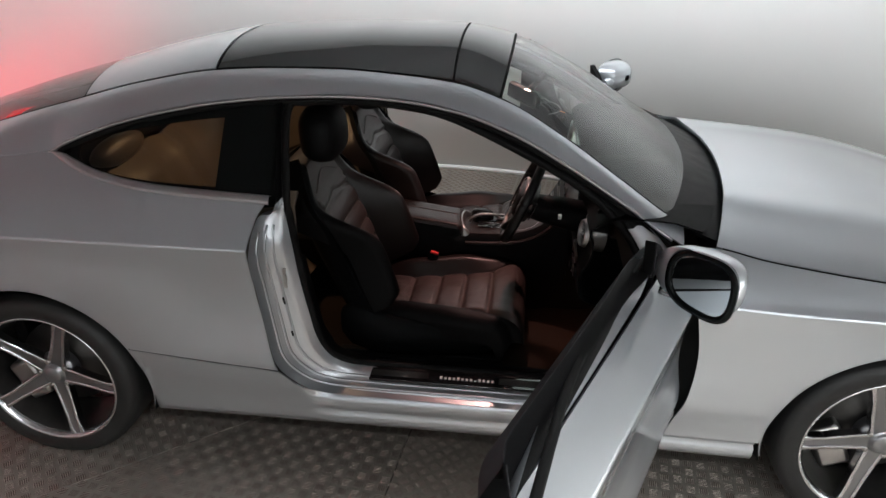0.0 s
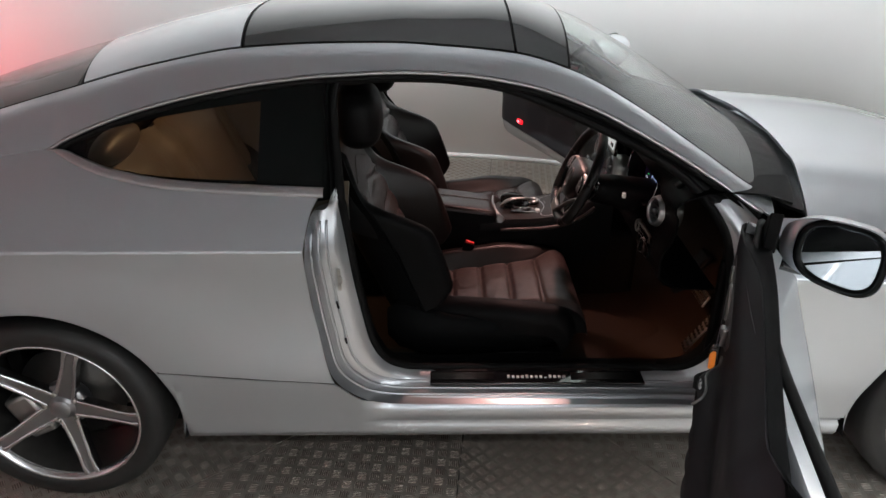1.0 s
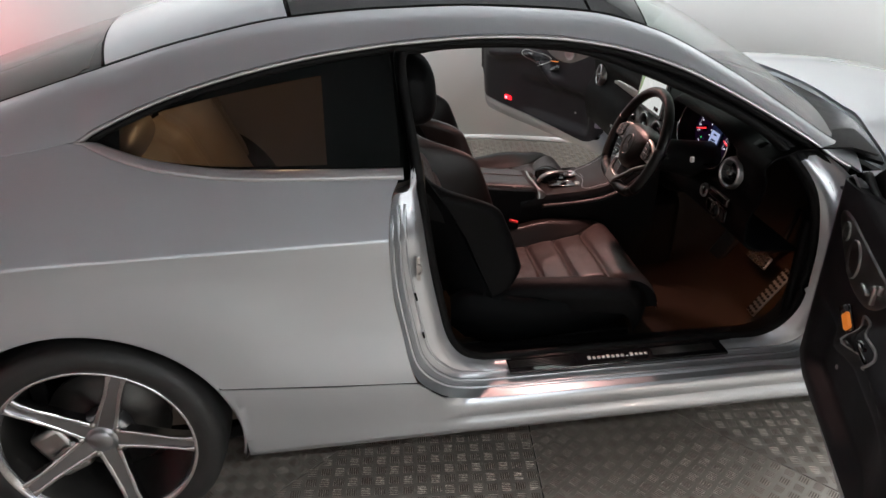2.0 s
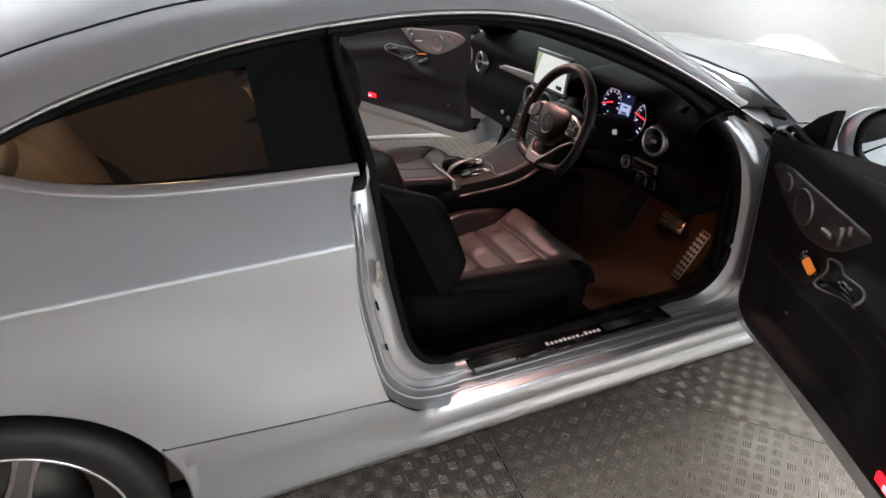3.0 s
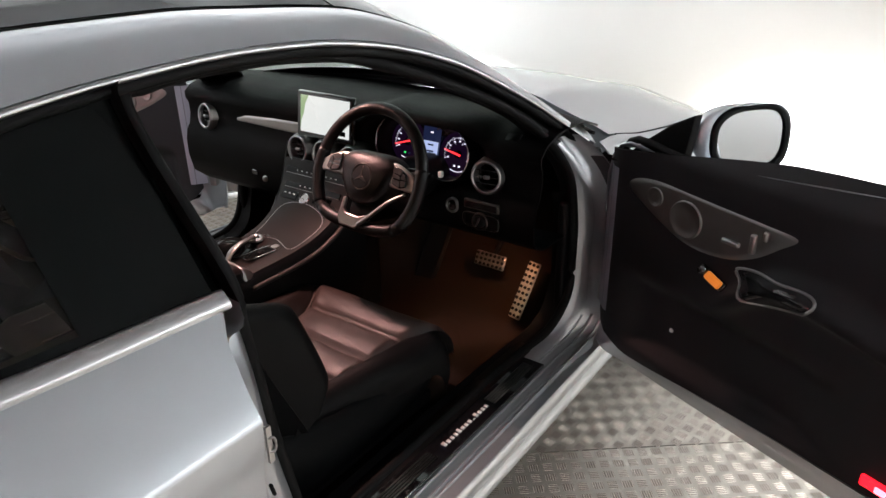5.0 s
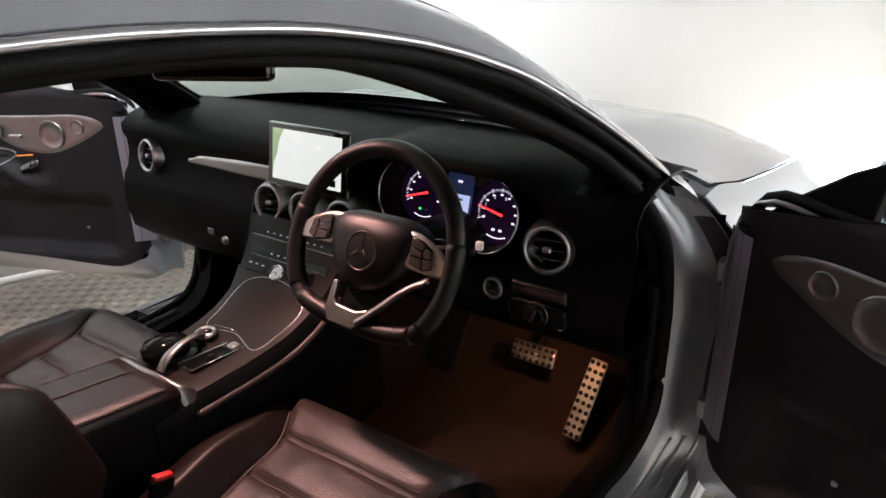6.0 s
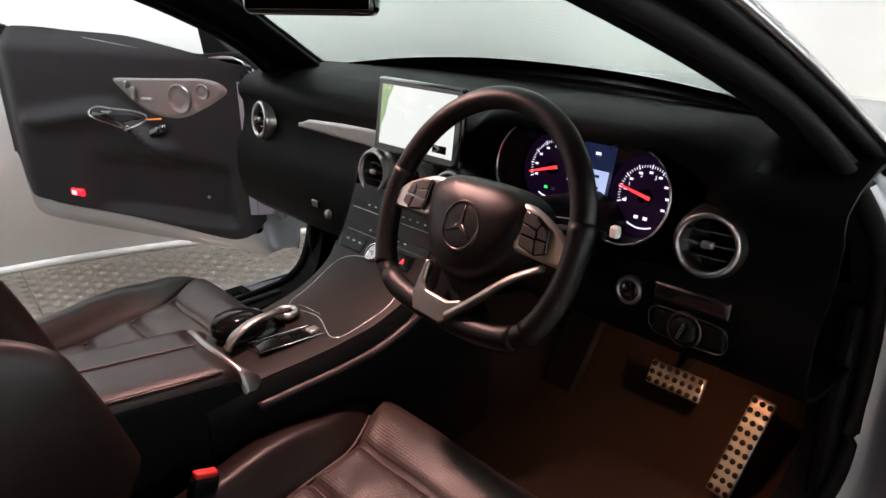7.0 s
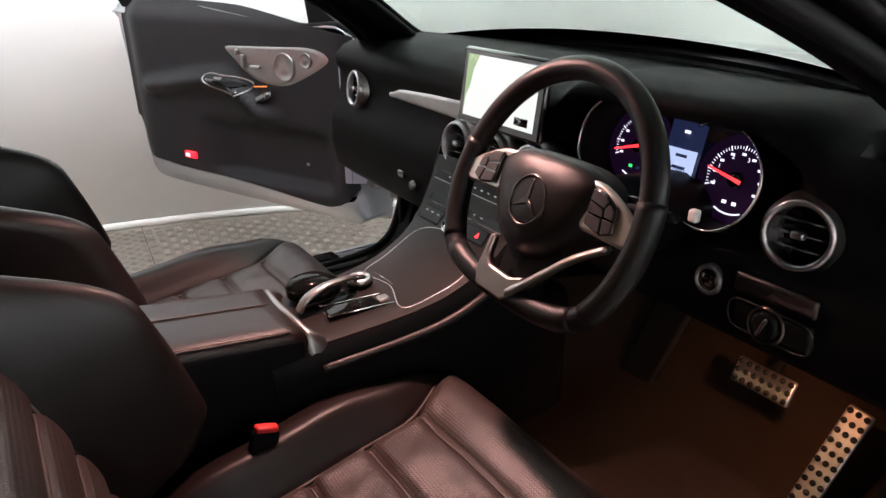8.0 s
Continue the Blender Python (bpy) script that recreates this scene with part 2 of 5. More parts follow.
def disc(r, z, n=160):
    return [(CX + r * math.cos(2 * math.pi * i / n), CY + r * math.sin(2 * math.pi * i / n), z) for i in range(n)], [tuple(range(n))]


tagged(part("wall_round", ring(RADIUS, RADIUS + 0.08, 0, HEIGHT), WALLPAINT), "smooth white curved wall of a photo booth", "wall", kind="structure")
tagged(part("baseboard", ring(RADIUS - 0.006, RADIUS - 0.001, 0.0, 0.035), WHITE), "thin white strip along the foot of the wall", "baseboard", kind="structure")
floor = tagged(part("floor", disc(RADIUS + 0.05, -0.006), RUBBER, smooth=False), "worn grey metal tread plate floor in wedge-shaped plates", "floor", kind="structure")
tagged(part("ceiling", disc(RADIUS + 0.08, HEIGHT), CEILING, smooth=False, thick=0.05, offset=1.0), "plain grey ceiling over the booth", "ceiling", kind="structure")


# silver pillar paint with the shade of the door gap in its colour
PILLAR_SHADE = material("pillar_shade", (0.035, 0.034, 0.040), 0.5, 0.2, 0.0, 0.2, 12)
# darker lilac copy of the jamb silver, its shading mixed into the colour
EDGE_SHADE = material("shaded_edge_paint", (0.30, 0.28, 0.33), 0.45, 0.4, 0.2, 0.1, 12)
GROOVE = material("dark_tread_groove", (0.15, 0.13, 0.115), 0.5, 0.7, 0.0, 0.3, 20)
BARS = material("tread_bar_metal", (0.46, 0.41, 0.355), 0.50, 0.75, 0.0, 0.15, 8)
TURN, WEDGES, FIRST = Vector((1.34, -0.07)), 8, -95.5


def rim_point(angle):
    """Where a ray from the middle of the turntable meets the wall."""
    d = Vector((math.cos(angle), math.sin(angle)))
    o = TURN - Vector((CX, CY))
    b, c = o.dot(d), o.length_squared - (RADIUS - 0.008) ** 2
    return TURN + d * (-b + math.sqrt(b * b - c))


def floor_plate(k):
    """A wedge of tread plate: groups of five short bars, turned by a quarter from group to group."""
    a0, a1 = radians(FIRST + 45 * k), radians(FIRST + 45 * (k + 1))
    mid = (a0 + a1) / 2
    tip = TURN + Vector((math.cos(mid), math.sin(mid))) * 0.006
    edge = [tip] + [rim_point(a) for a in steps(a0 + 0.0007, a1 - 0.0007, 24)]
    plate = part("floor_plate", slab([tuple(p) for p in edge], 0.004, Matrix.Translation((0, 0, -0.004))), PLATE, floor, smooth=False)
    ax = Vector((math.cos(a1), math.sin(a1)))
    ay = Vector((-ax.y, ax.x))
    pitch, verts, faces, beds = 0.0433, [], [], []
    for i in range(-150, 151):
        for j in range(-150, 151):
            g = ax * (i * pitch) + ay * ((j + 0.5) * pitch)
            if g.length < 0.03 or (math.atan2(g.y, g.x) - a0) % (2 * math.pi) > a1 - a0 or (TURN + g - Vector((CX, CY))).length > RADIUS - 0.03:
                continue
            if min(abs(g.cross(Vector((math.cos(a), math.sin(a))))) for a in (a0, a1)) < 0.012:
                continue
            c = TURN + g
            near = -1.2 < c.x < 3.4 and c.y > -2.9 and abs(c.y) > 0.62
            u, w = (ax, ay) if (i + j) % 2 else (ay, ax)
            # a darker quad beneath each group of bars
            beds.append(len(faces))
            faces.append(tuple(len(verts) + n for n in range(4)))
            verts += [(*(c + u * (0.0135 * e) + w * (0.0165 * f)), 0.00015) for e, f in ((-1, -1), (1, -1), (1, 1), (-1, 1))]
            for b in range(5):
                p = c + w * ((b - 2) * 0.0070)
                base = len(verts)
                ends = ((-0.0155, 0.0006, 0.0), (-0.0115, 0.0018, 0.0009), (0.0115, 0.0018, 0.0009), (0.0155, 0.0006, 0.0)) if near else ((-0.014, 0.0019, 0.0007), (0.014, 0.0019, 0.0007))
                for e, h, z in ends:
                    for sd, zz in ((-h, 0.0), (0.0, z), (h, 0.0)):
                        q = p + u * e + w * sd
                        verts.append((q.x, q.y, 0.0003 + zz))
                for n in range(len(ends) - 1):
                    q = base + n * 3
                    faces += [(q, q + 3, q + 4, q + 1), (q + 1, q + 4, q + 5, q + 2)]
    data = bpy.data.meshes.new("tread_bars")
    data.from_pydata(verts, [], faces)
    data.materials.append(BARS)
    data.materials.append(GROOVE)
    for n in beds:
        data.polygons[n].material_index = 1
    ob = new("tread_bars", data)
    ob.parent = plate
    tagged(ob, "raised bars of the tread plate in groups of five", kind="stuff")


for k in range(WEDGES):
    floor_plate(k)
# housings for the unseen strips that were added to brighten the walls
for m in FILL_STRIPS:
    strip = tagged(part("added_strip_light", block((2.9, 0.26, 0.06), m @ Matrix.Translation((0, 0, 0.045))), WHITE, bevel=0.006), "long white strip light, added out of view to light the walls", "strip light", "ceiling strips")
    part("diffuser", block((2.8, 0.2, 0.006), m @ Matrix.Translation((0, 0, 0.012))), TUBE, strip, "glowing diffuser of the added strip", bevel=0.002)
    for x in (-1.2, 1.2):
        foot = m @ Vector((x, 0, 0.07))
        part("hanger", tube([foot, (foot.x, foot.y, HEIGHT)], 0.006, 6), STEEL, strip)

def smooth(a, b, x):
    t = max(0.0, min(1.0, (x - a) / (b - a)))
    return t * t * (3 - 2 * t)


# ---- the car: outer skin ----
car = tagged(new("car", None), "silver two-door coupe with both doors open on the tread plate floor", "car")
REAR, FRONT, AXLE = 0.025, 2.84, 0.318
ARCHES = ((REAR, 0.382), (FRONT, 0.366))
half_width = spline((-1.08, -0.9, -0.5, -0.05, 0.4, 0.9, 1.5, 2.1, 2.6, 2.84, 3.15, 3.4, 3.56, 3.66), (0.66, 0.80, 0.878, 0.905, 0.902, 0.898, 0.895, 0.892, 0.900, 0.902, 0.875, 0.79, 0.66, 0.45))
CREASE = 0.885
inset_low = spline((0.16, 0.22, 0.30, 0.36, 0.42, 0.46, 0.50, 0.56, 0.62, 0.68, 0.74, 0.80, 0.85, 0.885), (0.075, 0.052, 0.040, 0.026, 0.012, 0.008, 0.011, 0.020, 0.027, 0.029, 0.026, 0.018, 0.009, 0.005))
inset_arch = spline((0.16, 0.22, 0.30, 0.36, 0.44, 0.50, 0.56, 0.62, 0.66, 0.70, 0.76, 0.82, 0.865, 0.885), (0.075, 0.052, 0.040, 0.030, 0.014, 0.010, 0.007, 0.004, 0.002, 0.002, 0.005, 0.008, 0.007, 0.005))
inset_high = spline((0.885, 0.92, 0.965, 1.01, 1.05, 1.10, 1.16), (0.005, 0.034, 0.073, 0.115, 0.165, 0.235, 0.30))


def inset(x, z):
    """How far the flank falls in: hollow along the door, fuller over the wheels."""
    if z >= CREASE:
        return inset_high(z)
    d = min(abs(x), abs(x - 2.84))
    k = 1 - smooth(0.30, 0.72, d)
    return inset_low(z) * (1 - k) + inset_arch(z) * k


lift = spline((-1.1, -0.4, 0.1, 0.9, 1.5, 2.12, 2.5, 2.84, 3.3, 3.6), (0.09, 0.03, 0.0, 0.0, 0.03, 0.085, 0.11, 0.12, 0.20, 0.30))


def side(x, z):
    w = spline_cache.setdefault(round(x, 4), (half_width(x), lift(x)))
    k = max(0.0, min(1.0, (z - 0.5) / 0.3))
    return w[0] - inset(x, z + w[1] * k)


spline_cache = {}
belt = spline((-1.08, -0.8, -0.4, 0.0, 0.09, 0.17, 0.30, 0.46, 0.62, 0.89, 1.5, 2.12, 2.24, 2.4, 2.6, 2.84, 3.2, 3.45, 3.66), (0.93, 0.985, 1.045, 1.09, 1.10, 1.075, 1.043, 1.022, 1.013, 1.004, 0.972, 0.930, 0.925, 0.898, 0.875, 0.852, 0.785, 0.70, 0.58))


def belt_y(x):
    return side(x, belt(x))


def crease(x):
    """Height of the shoulder line."""
    z = CREASE
    for _ in range(5):
        z = CREASE - lift(x) * max(0.0, min(1.0, (z - 0.5) / 0.3))
    return z


def levels(a, b, x):
    """Heights from a to b with close rows at the shoulder line."""
    c = min(max(crease(x), a + 0.03), b - 0.02)
    return steps(a, c - 0.005, 40) + [c] + steps(c + 0.005, b, 9)


def low(x):
    """The lower edge of the skin: sill, wheel arches, bumpers."""
    z = 0.205 if -0.5 < x < 3.3 else 0.24
    for c, r in ARCHES:
        d = abs(x - c)
        if d < r:
            z = max(z, AXLE - 0.005 + math.sqrt(max(0.0, r * r - d * d)))
    return z


def stations(x0, x1):
    xs = set(round(x, 4) for x in steps(x0, x1, max(8, int((x1 - x0) / 0.04))))
    for c, r in ARCHES:
        for k in range(0, 25):
            x = round(c + r * math.cos(math.pi * k / 24) * 0.9999, 4)
            if x0 < x < x1:
                xs.add(x)
        for e in (-r - 0.0015, r + 0.0015, -r - 0.045, r + 0.045):
            if x0 < c + e < x1:
                xs.add(round(c + e, 4))
    return sorted(xs)


# rear edge of the door opening, as x by height
shut = spline((0.335, 0.37, 0.434, 0.49, 0.60, 0.73, 0.87, 0.965, 1.004), (1.02, 0.968, 0.897, 0.877, 0.858, 0.840, 0.836, 0.852, 0.875))
seam = spline((0.364, 0.64, 0.9), (0.484, 0.461, 0.440))


def quarter():
    rows = []
    columns = [[(x0, z) for z in levels(max(low(x0), seam(x0) + 0.002) if x0 > 0.30 else low(x0), belt(x0), x0)] for x0 in stations(-1.07, 0.875)]
    rows = [list(row) for row in zip(*columns)]
    out = []
    for row in rows:
        line = []
        for x, z in row:
            if x > 0.42:
                e = shut(max(0.335, min(z, 1.004)))
                x = 0.42 + (x - 0.42) / (0.875 - 0.42) * (min(e, 0.968) - 0.42)
            line.append((x, -side(x, z), z))
        out.append(line)
    return sheet(out)


wing_edge = spline((0.28, 0.345, 0.46, 0.59, 0.75, 0.86, 0.93), (2.172, 2.185, 2.216, 2.230, 2.206, 2.165, 2.150))


def wing():
    """The front wing: its rear edge bows forward round the hinges, its foot ends above the skirt."""
    rows = []
    for x0 in stations(2.150, 3.655):
        row = []
        for z in levels(0.283 if x0 < 2.473 else low(x0), belt(x0), x0):
            x = x0 if x0 > 2.42 else 2.42 - (2.42 - x0) / 0.27 * (2.42 - wing_edge(max(0.28, min(z, 0.93))))
            row.append((x, -side(x, z), z))
        rows.append(row)
    return sheet(rows)


fender = wing()
# added black sheet that makes the hinge gap look as dark as its shade
gap_shade = sheet([[(wing_edge(z) + 0.006, -side(2.2, z) + 0.008, z), (wing_edge(z) - 0.02, -side(2.2, z) + 0.030, z), (2.150, -0.815, z)] for z in steps(0.283, 0.90, 20)])
sill_top = spline((0.366, 0.64, 0.893, 0.93, 0.968, 1.02, 1.06, 2.46), (0.4815, 0.4585, 0.4375, 0.400, 0.368, 0.348, 0.345, 0.345))


def sill_row(x):
    if x < 0.4080:
        return [(x, -side(x, z) + 0.10 * (i == 0), z) for i, z in enumerate([low(x)] + steps(low(x), max(low(x), sill_top(x)), 9))]
    f, t = smooth(0.965, 1.06, x), sill_top(x) - 0.31
    levels_at = [(0.205, -0.10, 1), (0.205, 0.0, f), (0.225, 0.006, f), (0.255, 0.004, f), (0.266, -0.011, f), (0.275, -0.001, f), (0.31, -0.002, f), (0.31 + 0.25 * t, -0.007, f), (0.31 + 0.43 * t, -0.012, f), (0.31 + 0.66 * t, -0.030, f), (0.31 + t, -0.040, f)]
    return [(x, -(side(x, z) + b * k), z) for z, b, k in levels_at]


sill = sheet([sill_row(x) for x in [0.366, 0.374, 0.382, 0.390, 0.396, 0.401, 0.4045, 0.4065] + steps(0.4082, 0.96, 24) + steps(0.968, 2.46, 60)])
for s, name in ((1, ""), (-1, "")):
    pick = (lambda f: f) if s == 1 else mirrored
    part("rear_quarter_panel", pick(quarter()), PAINT, car, thick=0.004)
    part("quarter_seam", pick(tube([(x, -side(x, seam(x)) + 0.002, seam(x)) for x in steps(0.370, 0.892, 32)], 0.0026, 6)), RUBBER, car)
    for c, r in ARCHES:
        lip = [(c + r * math.cos(a), 0.313 + r * math.sin(a)) for a in steps(-0.25, math.pi + 0.25, 50)]
        part("arch_lip", pick(tube([(x, -side(x, z) + 0.004, z) for x, z in lip], 0.0055, 6)), PAINT, car)
    part("front_wing", pick(fender), PAINT, car, thick=0.004)
    part("gap_shade", pick(gap_shade), RUBBER, car, "black sheet standing in for the shade in the hinge gap", thick=0.002)
    part("side_sill", pick(sill), PAINT, car, thick=0.004)

# roof, screens: a crowned surface between the two gutter lines
edge_y = spline((-0.75, -0.5, -0.2, 0.149, 0.36, 0.63, 0.85, 1.05, 1.24, 1.43, 1.6, 1.8, 1.975, 2.14, 2.25), (0.56, 0.54, 0.52, 0.499, 0.487, 0.473, 0.471, 0.474, 0.479, 0.501, 0.538, 0.590, 0.640, 0.684, 0.705))
edge_z = spline((-0.75, -0.5, -0.2, 0.149, 0.36, 0.63, 0.85, 1.05, 1.24, 1.43, 1.6, 1.8, 1.975, 2.14, 2.25), (0.975, 1.05, 1.145, 1.242, 1.296, 1.342, 1.354, 1.356, 1.346, 1.330, 1.285, 1.183, 1.073, 0.972, 0.935))
crown = spline((-0.75, -0.2, 0.2, 0.8, 1.2, 1.5, 1.8, 2.25), (0.03, 0.05, 0.058, 0.066, 0.082, 0.098, 0.084, 0.035))
bow = spline((-0.75, -0.2, 0.2, 0.8, 1.43, 1.7, 2.0, 2.25), (-0.16, -0.10, -0.06, -0.03, -0.005, 0.05, 0.10, 0.15))


def dome(x, v, drop=0.0):
    r = 1 - abs(v) ** 2.3
    return (x + bow(x) * r, v * edge_y(x), edge_z(x) + crown(x) * r - drop)


def top(x0, x1, n, drop=0.0, w=1.0):
    return sheet([[dome(x, v * w, drop) for v in steps(-1, 1, 36)] for x in steps(x0, x1, n)])


part("rear_window", top(-0.70, 0.140, 18, 0.004, 0.985), TINTED, car, "dark tinted rear window")
part("roof_panel", top(0.152, 0.622, 14, 0.0, 0.985), PAINT, car, thick=0.012)
part("glass_roof", top(0.634, 1.425, 20, 0.0, 0.985), ROOFGLASS, car, "black panoramic glass roof", thick=0.012)
part("roof_front_panel", top(1.433, 1.578, 6, 0.0, 0.985), ROOFGLASS, car, "gloss black roof panel above the windscreen", thick=0.01)
part("windscreen", top(1.586, 2.118, 24, 0.002, 0.985), CLEAR, car, "clear laminated windscreen")
part("scuttle", top(2.118, 2.235, 6, 0.003, 0.985), COWL, car, "matt black scuttle below the windscreen")
part("cowl", top(2.19, 2.262, 4, 0.012, 1.0), COWL, car, "black plastic cowl below the windscreen", thick=0.01)
part("headliner", top(0.10, 1.56, 20, 0.045, 1.10), LINER, car, "dark fabric headliner", thick=0.01)
gasket = [dome(x, -1.0, -0.001) for x in steps(-0.6, 2.2, 90)]
for pick in (lambda f: f, mirrored):
    part("roof_gasket", pick(tube(gasket, 0.006, 6)), RUBBER, car)
for x in (0.146, 0.628, 1.429, 1.582):
    part("roof_seal", tube([dome(x, v, 0.001) for v in steps(-0.99, 0.99, 30)], 0.005, 6), RUBBER, car)

# roof rail from the rear deck over the side window down the windscreen pillar
gutter = spline((-1.0, -0.5, 0.0, 0.089, 0.146, 0.33, 0.52, 0.70, 0.90, 1.10, 1.26, 1.45, 1.62, 1.79, 1.967, 2.11, 2.16), (0.945, 1.03, 1.09, 1.101, 1.132, 1.200, 1.246, 1.276, 1.295, 1.302, 1.296, 1.270, 1.221, 1.141, 1.040, 0.948, 0.918))
gutter_y = spline((-1.0, -0.5, 0.0, 0.089, 0.146, 0.33, 0.52, 0.70, 0.90, 1.10, 1.26, 1.45, 1.62, 1.79, 1.967, 2.11, 2.16), (0.78, 0.735, 0.68, 0.666, 0.664, 0.636, 0.615, 0.600, 0.590, 0.585, 0.588, 0.602, 0.637, 0.672, 0.709, 0.740, 0.752))


def rail():
    rows = []
    for x in steps(-0.72, 2.16, 110):
        u = Vector((x, edge_y(x) + 0.004, edge_z(x) - 0.001))
        t = Vector((x, gutter_y(x), gutter(x)))
        if x < 0.085:
            t = Vector((x, belt_y(x), belt(x)))
        out = Vector((0, 0.55, 0.83))
        rows.append([u + (t - u) * k + out * (0.085 * (t - u).length * 4 * k * (1 - k)) for k in steps(0, 1, 12)])
    return [(x, -y, z) for x, y, z in sheet(rows)[0]], sheet(rows)[1]


trim_top = [(x, -gutter_y(x) - 0.004, gutter(x) - 0.004) for x in steps(0.092, 2.125, 90)]


def belt_strip():
    rows = []
    for x in steps(0.094, 0.886, 40):
        a = Vector((x, -side(x, belt(x)), belt(x)))
        d = Vector((x, -gutter_y(x), gutter(x))) - a
        k = d * min(0.026 / d.length, 0.4)
        out = Vector((0, -0.8, 0.5))
        rows.append([a - k * 0.15 + out * 0.001, a - k * 0.10 + out * 0.007, a + k * 0.15 + out * 0.009, a + k * 0.75 + out * 0.007, a + k * 0.95 + out * 0.003, a + k - out * 0.012])
    return sheet(rows)


for pick in (lambda f: f, mirrored):
    part("roof_rail", pick(rail()), PAINT, car, thick=0.010)
    part("window_trim", pick(tube(trim_top, 0.0055, 8)), TRIM, car, "satin chrome window trim")
    part("belt_strip", pick(belt_strip()), TRIM, car, "satin metal strip below the side window", thick=0.002)
    part("trim_seal", pick(tube([(x, y + 0.008, z - 0.014) for x, y, z in trim_top], 0.010, 8)), RUBBER, car)


# quarter window with its wide black border
def pane(x0, x1, k0, k1, inward, n=30):
    rows = []
    for x in steps(x0, x1, n):
        a = Vector((x, -side(x, belt(x)) + inward, belt(x) + 0.006))
        b = Vector((x, -gutter_y(x) + inward, gutter(x) - 0.006))
        rows.append([a + (b - a) * k for k in steps(k0, k1, 8)])
    return sheet(rows)


for pick in (lambda f: f, mirrored):
    q = part("quarter_window", pick(pane(0.105, 0.875, 0.0, 1.0, 0.022)), TINTED, car, "dark tinted rear side window")
    part("window_border", pick(join(pane(0.70, 0.880, 0.0, 1.0, 0.018, 8), pane(0.10, 0.20, 0.0, 1.0, 0.018, 8), pane(0.18, 0.72, 0.82, 1.0, 0.018, 20), pane(0.18, 0.72, 0.0, 0.08, 0.018, 20))), BORDER, q, "black printed window border")

def pillar_panel():
    """The black post between the rear side window and the door opening."""
    rows = []
    for k in steps(0, 1, 10):
        a = Vector((0.845, -side(0.845, belt(0.845)) + 0.026, belt(0.845) - 0.03))
        b = Vector((0.845, -gutter_y(0.845) + 0.026, gutter(0.845) - 0.004))
        c, d = Vector((0.928, -0.738, 0.985)), Vector((0.900, -0.588, 1.262))
        p, q = a + (b - a) * k, c + (d - c) * k
        rows.append([p, p + (q - p) * 0.5 + Vector((0, -0.008, 0)), q, q + Vector((-0.012, 0.03, 0))])
    return sheet(rows)


for pick in (lambda f: f, mirrored):
    part("door_post", pick(pillar_panel()), BORDER, car, "black post behind the door opening", thick=0.006)

# bonnet, boot, bumpers
ridge = spline((2.22, 2.5, 2.84, 3.2, 3.45, 3.62), (1.002, 0.985, 0.948, 0.872, 0.785, 0.66))


def bonnet(v, k):
    w = 0.985 * belt_y(k) - 0.006
    x = k + (0.12 - 0.10 * (k - 2.23)) * (1 - v * v)
    r = (1 - abs(v) ** 2.6)
    swell = 0.012 * math.exp(-((abs(v) - 0.62) / 0.10) ** 2)
    return (x, v * w, belt(k) + (ridge(k) - belt(k)) * r + swell * (k < 3.3) - 0.004)


part("bonnet", sheet([[bonnet(v, k) for v in steps(-1, 1, 40)] for k in steps(2.255, 3.45, 30)]), PAINT, car, "silver bonnet", thick=0.01)
seam_line = [(k, -belt_y(k) + 0.004, belt(k) + 0.002) for k in steps(2.27, 3.45, 40)]
for pick in (lambda f: f, mirrored):
    part("bonnet_gap", pick(tube(seam_line, 0.0022, 6)), RUBBER, car)


def nose(x0, x1, n, zs):
    return sheet([[(x0 + (x1 - x0) * (1 - abs(v) ** 2.4), v * 0.74, z) for v in steps(-1, 1, 24)] for z in zs])


part("front_bumper", nose(3.46, 3.66, 24, steps(0.22, 0.70, 8)), PAINT, car, thick=0.02)
part("rear_bumper", nose(-0.90, -1.08, 24, steps(0.24, 0.92, 8)), PAINT, car, thick=0.02)
part("boot_lid", sheet([[(x, v * (belt_y(x) - 0.02), belt(x) + 0.035 * (1 - v * v)) for v in steps(-1, 1, 24)] for x in steps(-1.06, -0.64, 10)]), PAINT, car, thick=0.015)
for s in (-1, 1):
    part("headlight", lathe([(0.0, 0.04), (0.06, 0.03), (0.09, 0.0), (0.085, -0.05)], 20, Matrix.Translation((3.45, s * 0.62, 0.68)) @ pose(0, 0, 0, 0, 90, 0) @ Matrix.Diagonal((0.7, 1.5, 1, 1))), HEADLENS, car, "lit white headlight")
    part("taillight", lathe([(0.0, 0.03), (0.10, 0.02), (0.14, 0.0), (0.13, -0.05)], 20, Matrix.Translation((-0.985, s * 0.60, 0.82)) @ pose(0, 0, 0, 0, -90, 0) @ Matrix.Diagonal((0.5, 1.3, 1, 1))), REDLENS, car, "lit red taillight")

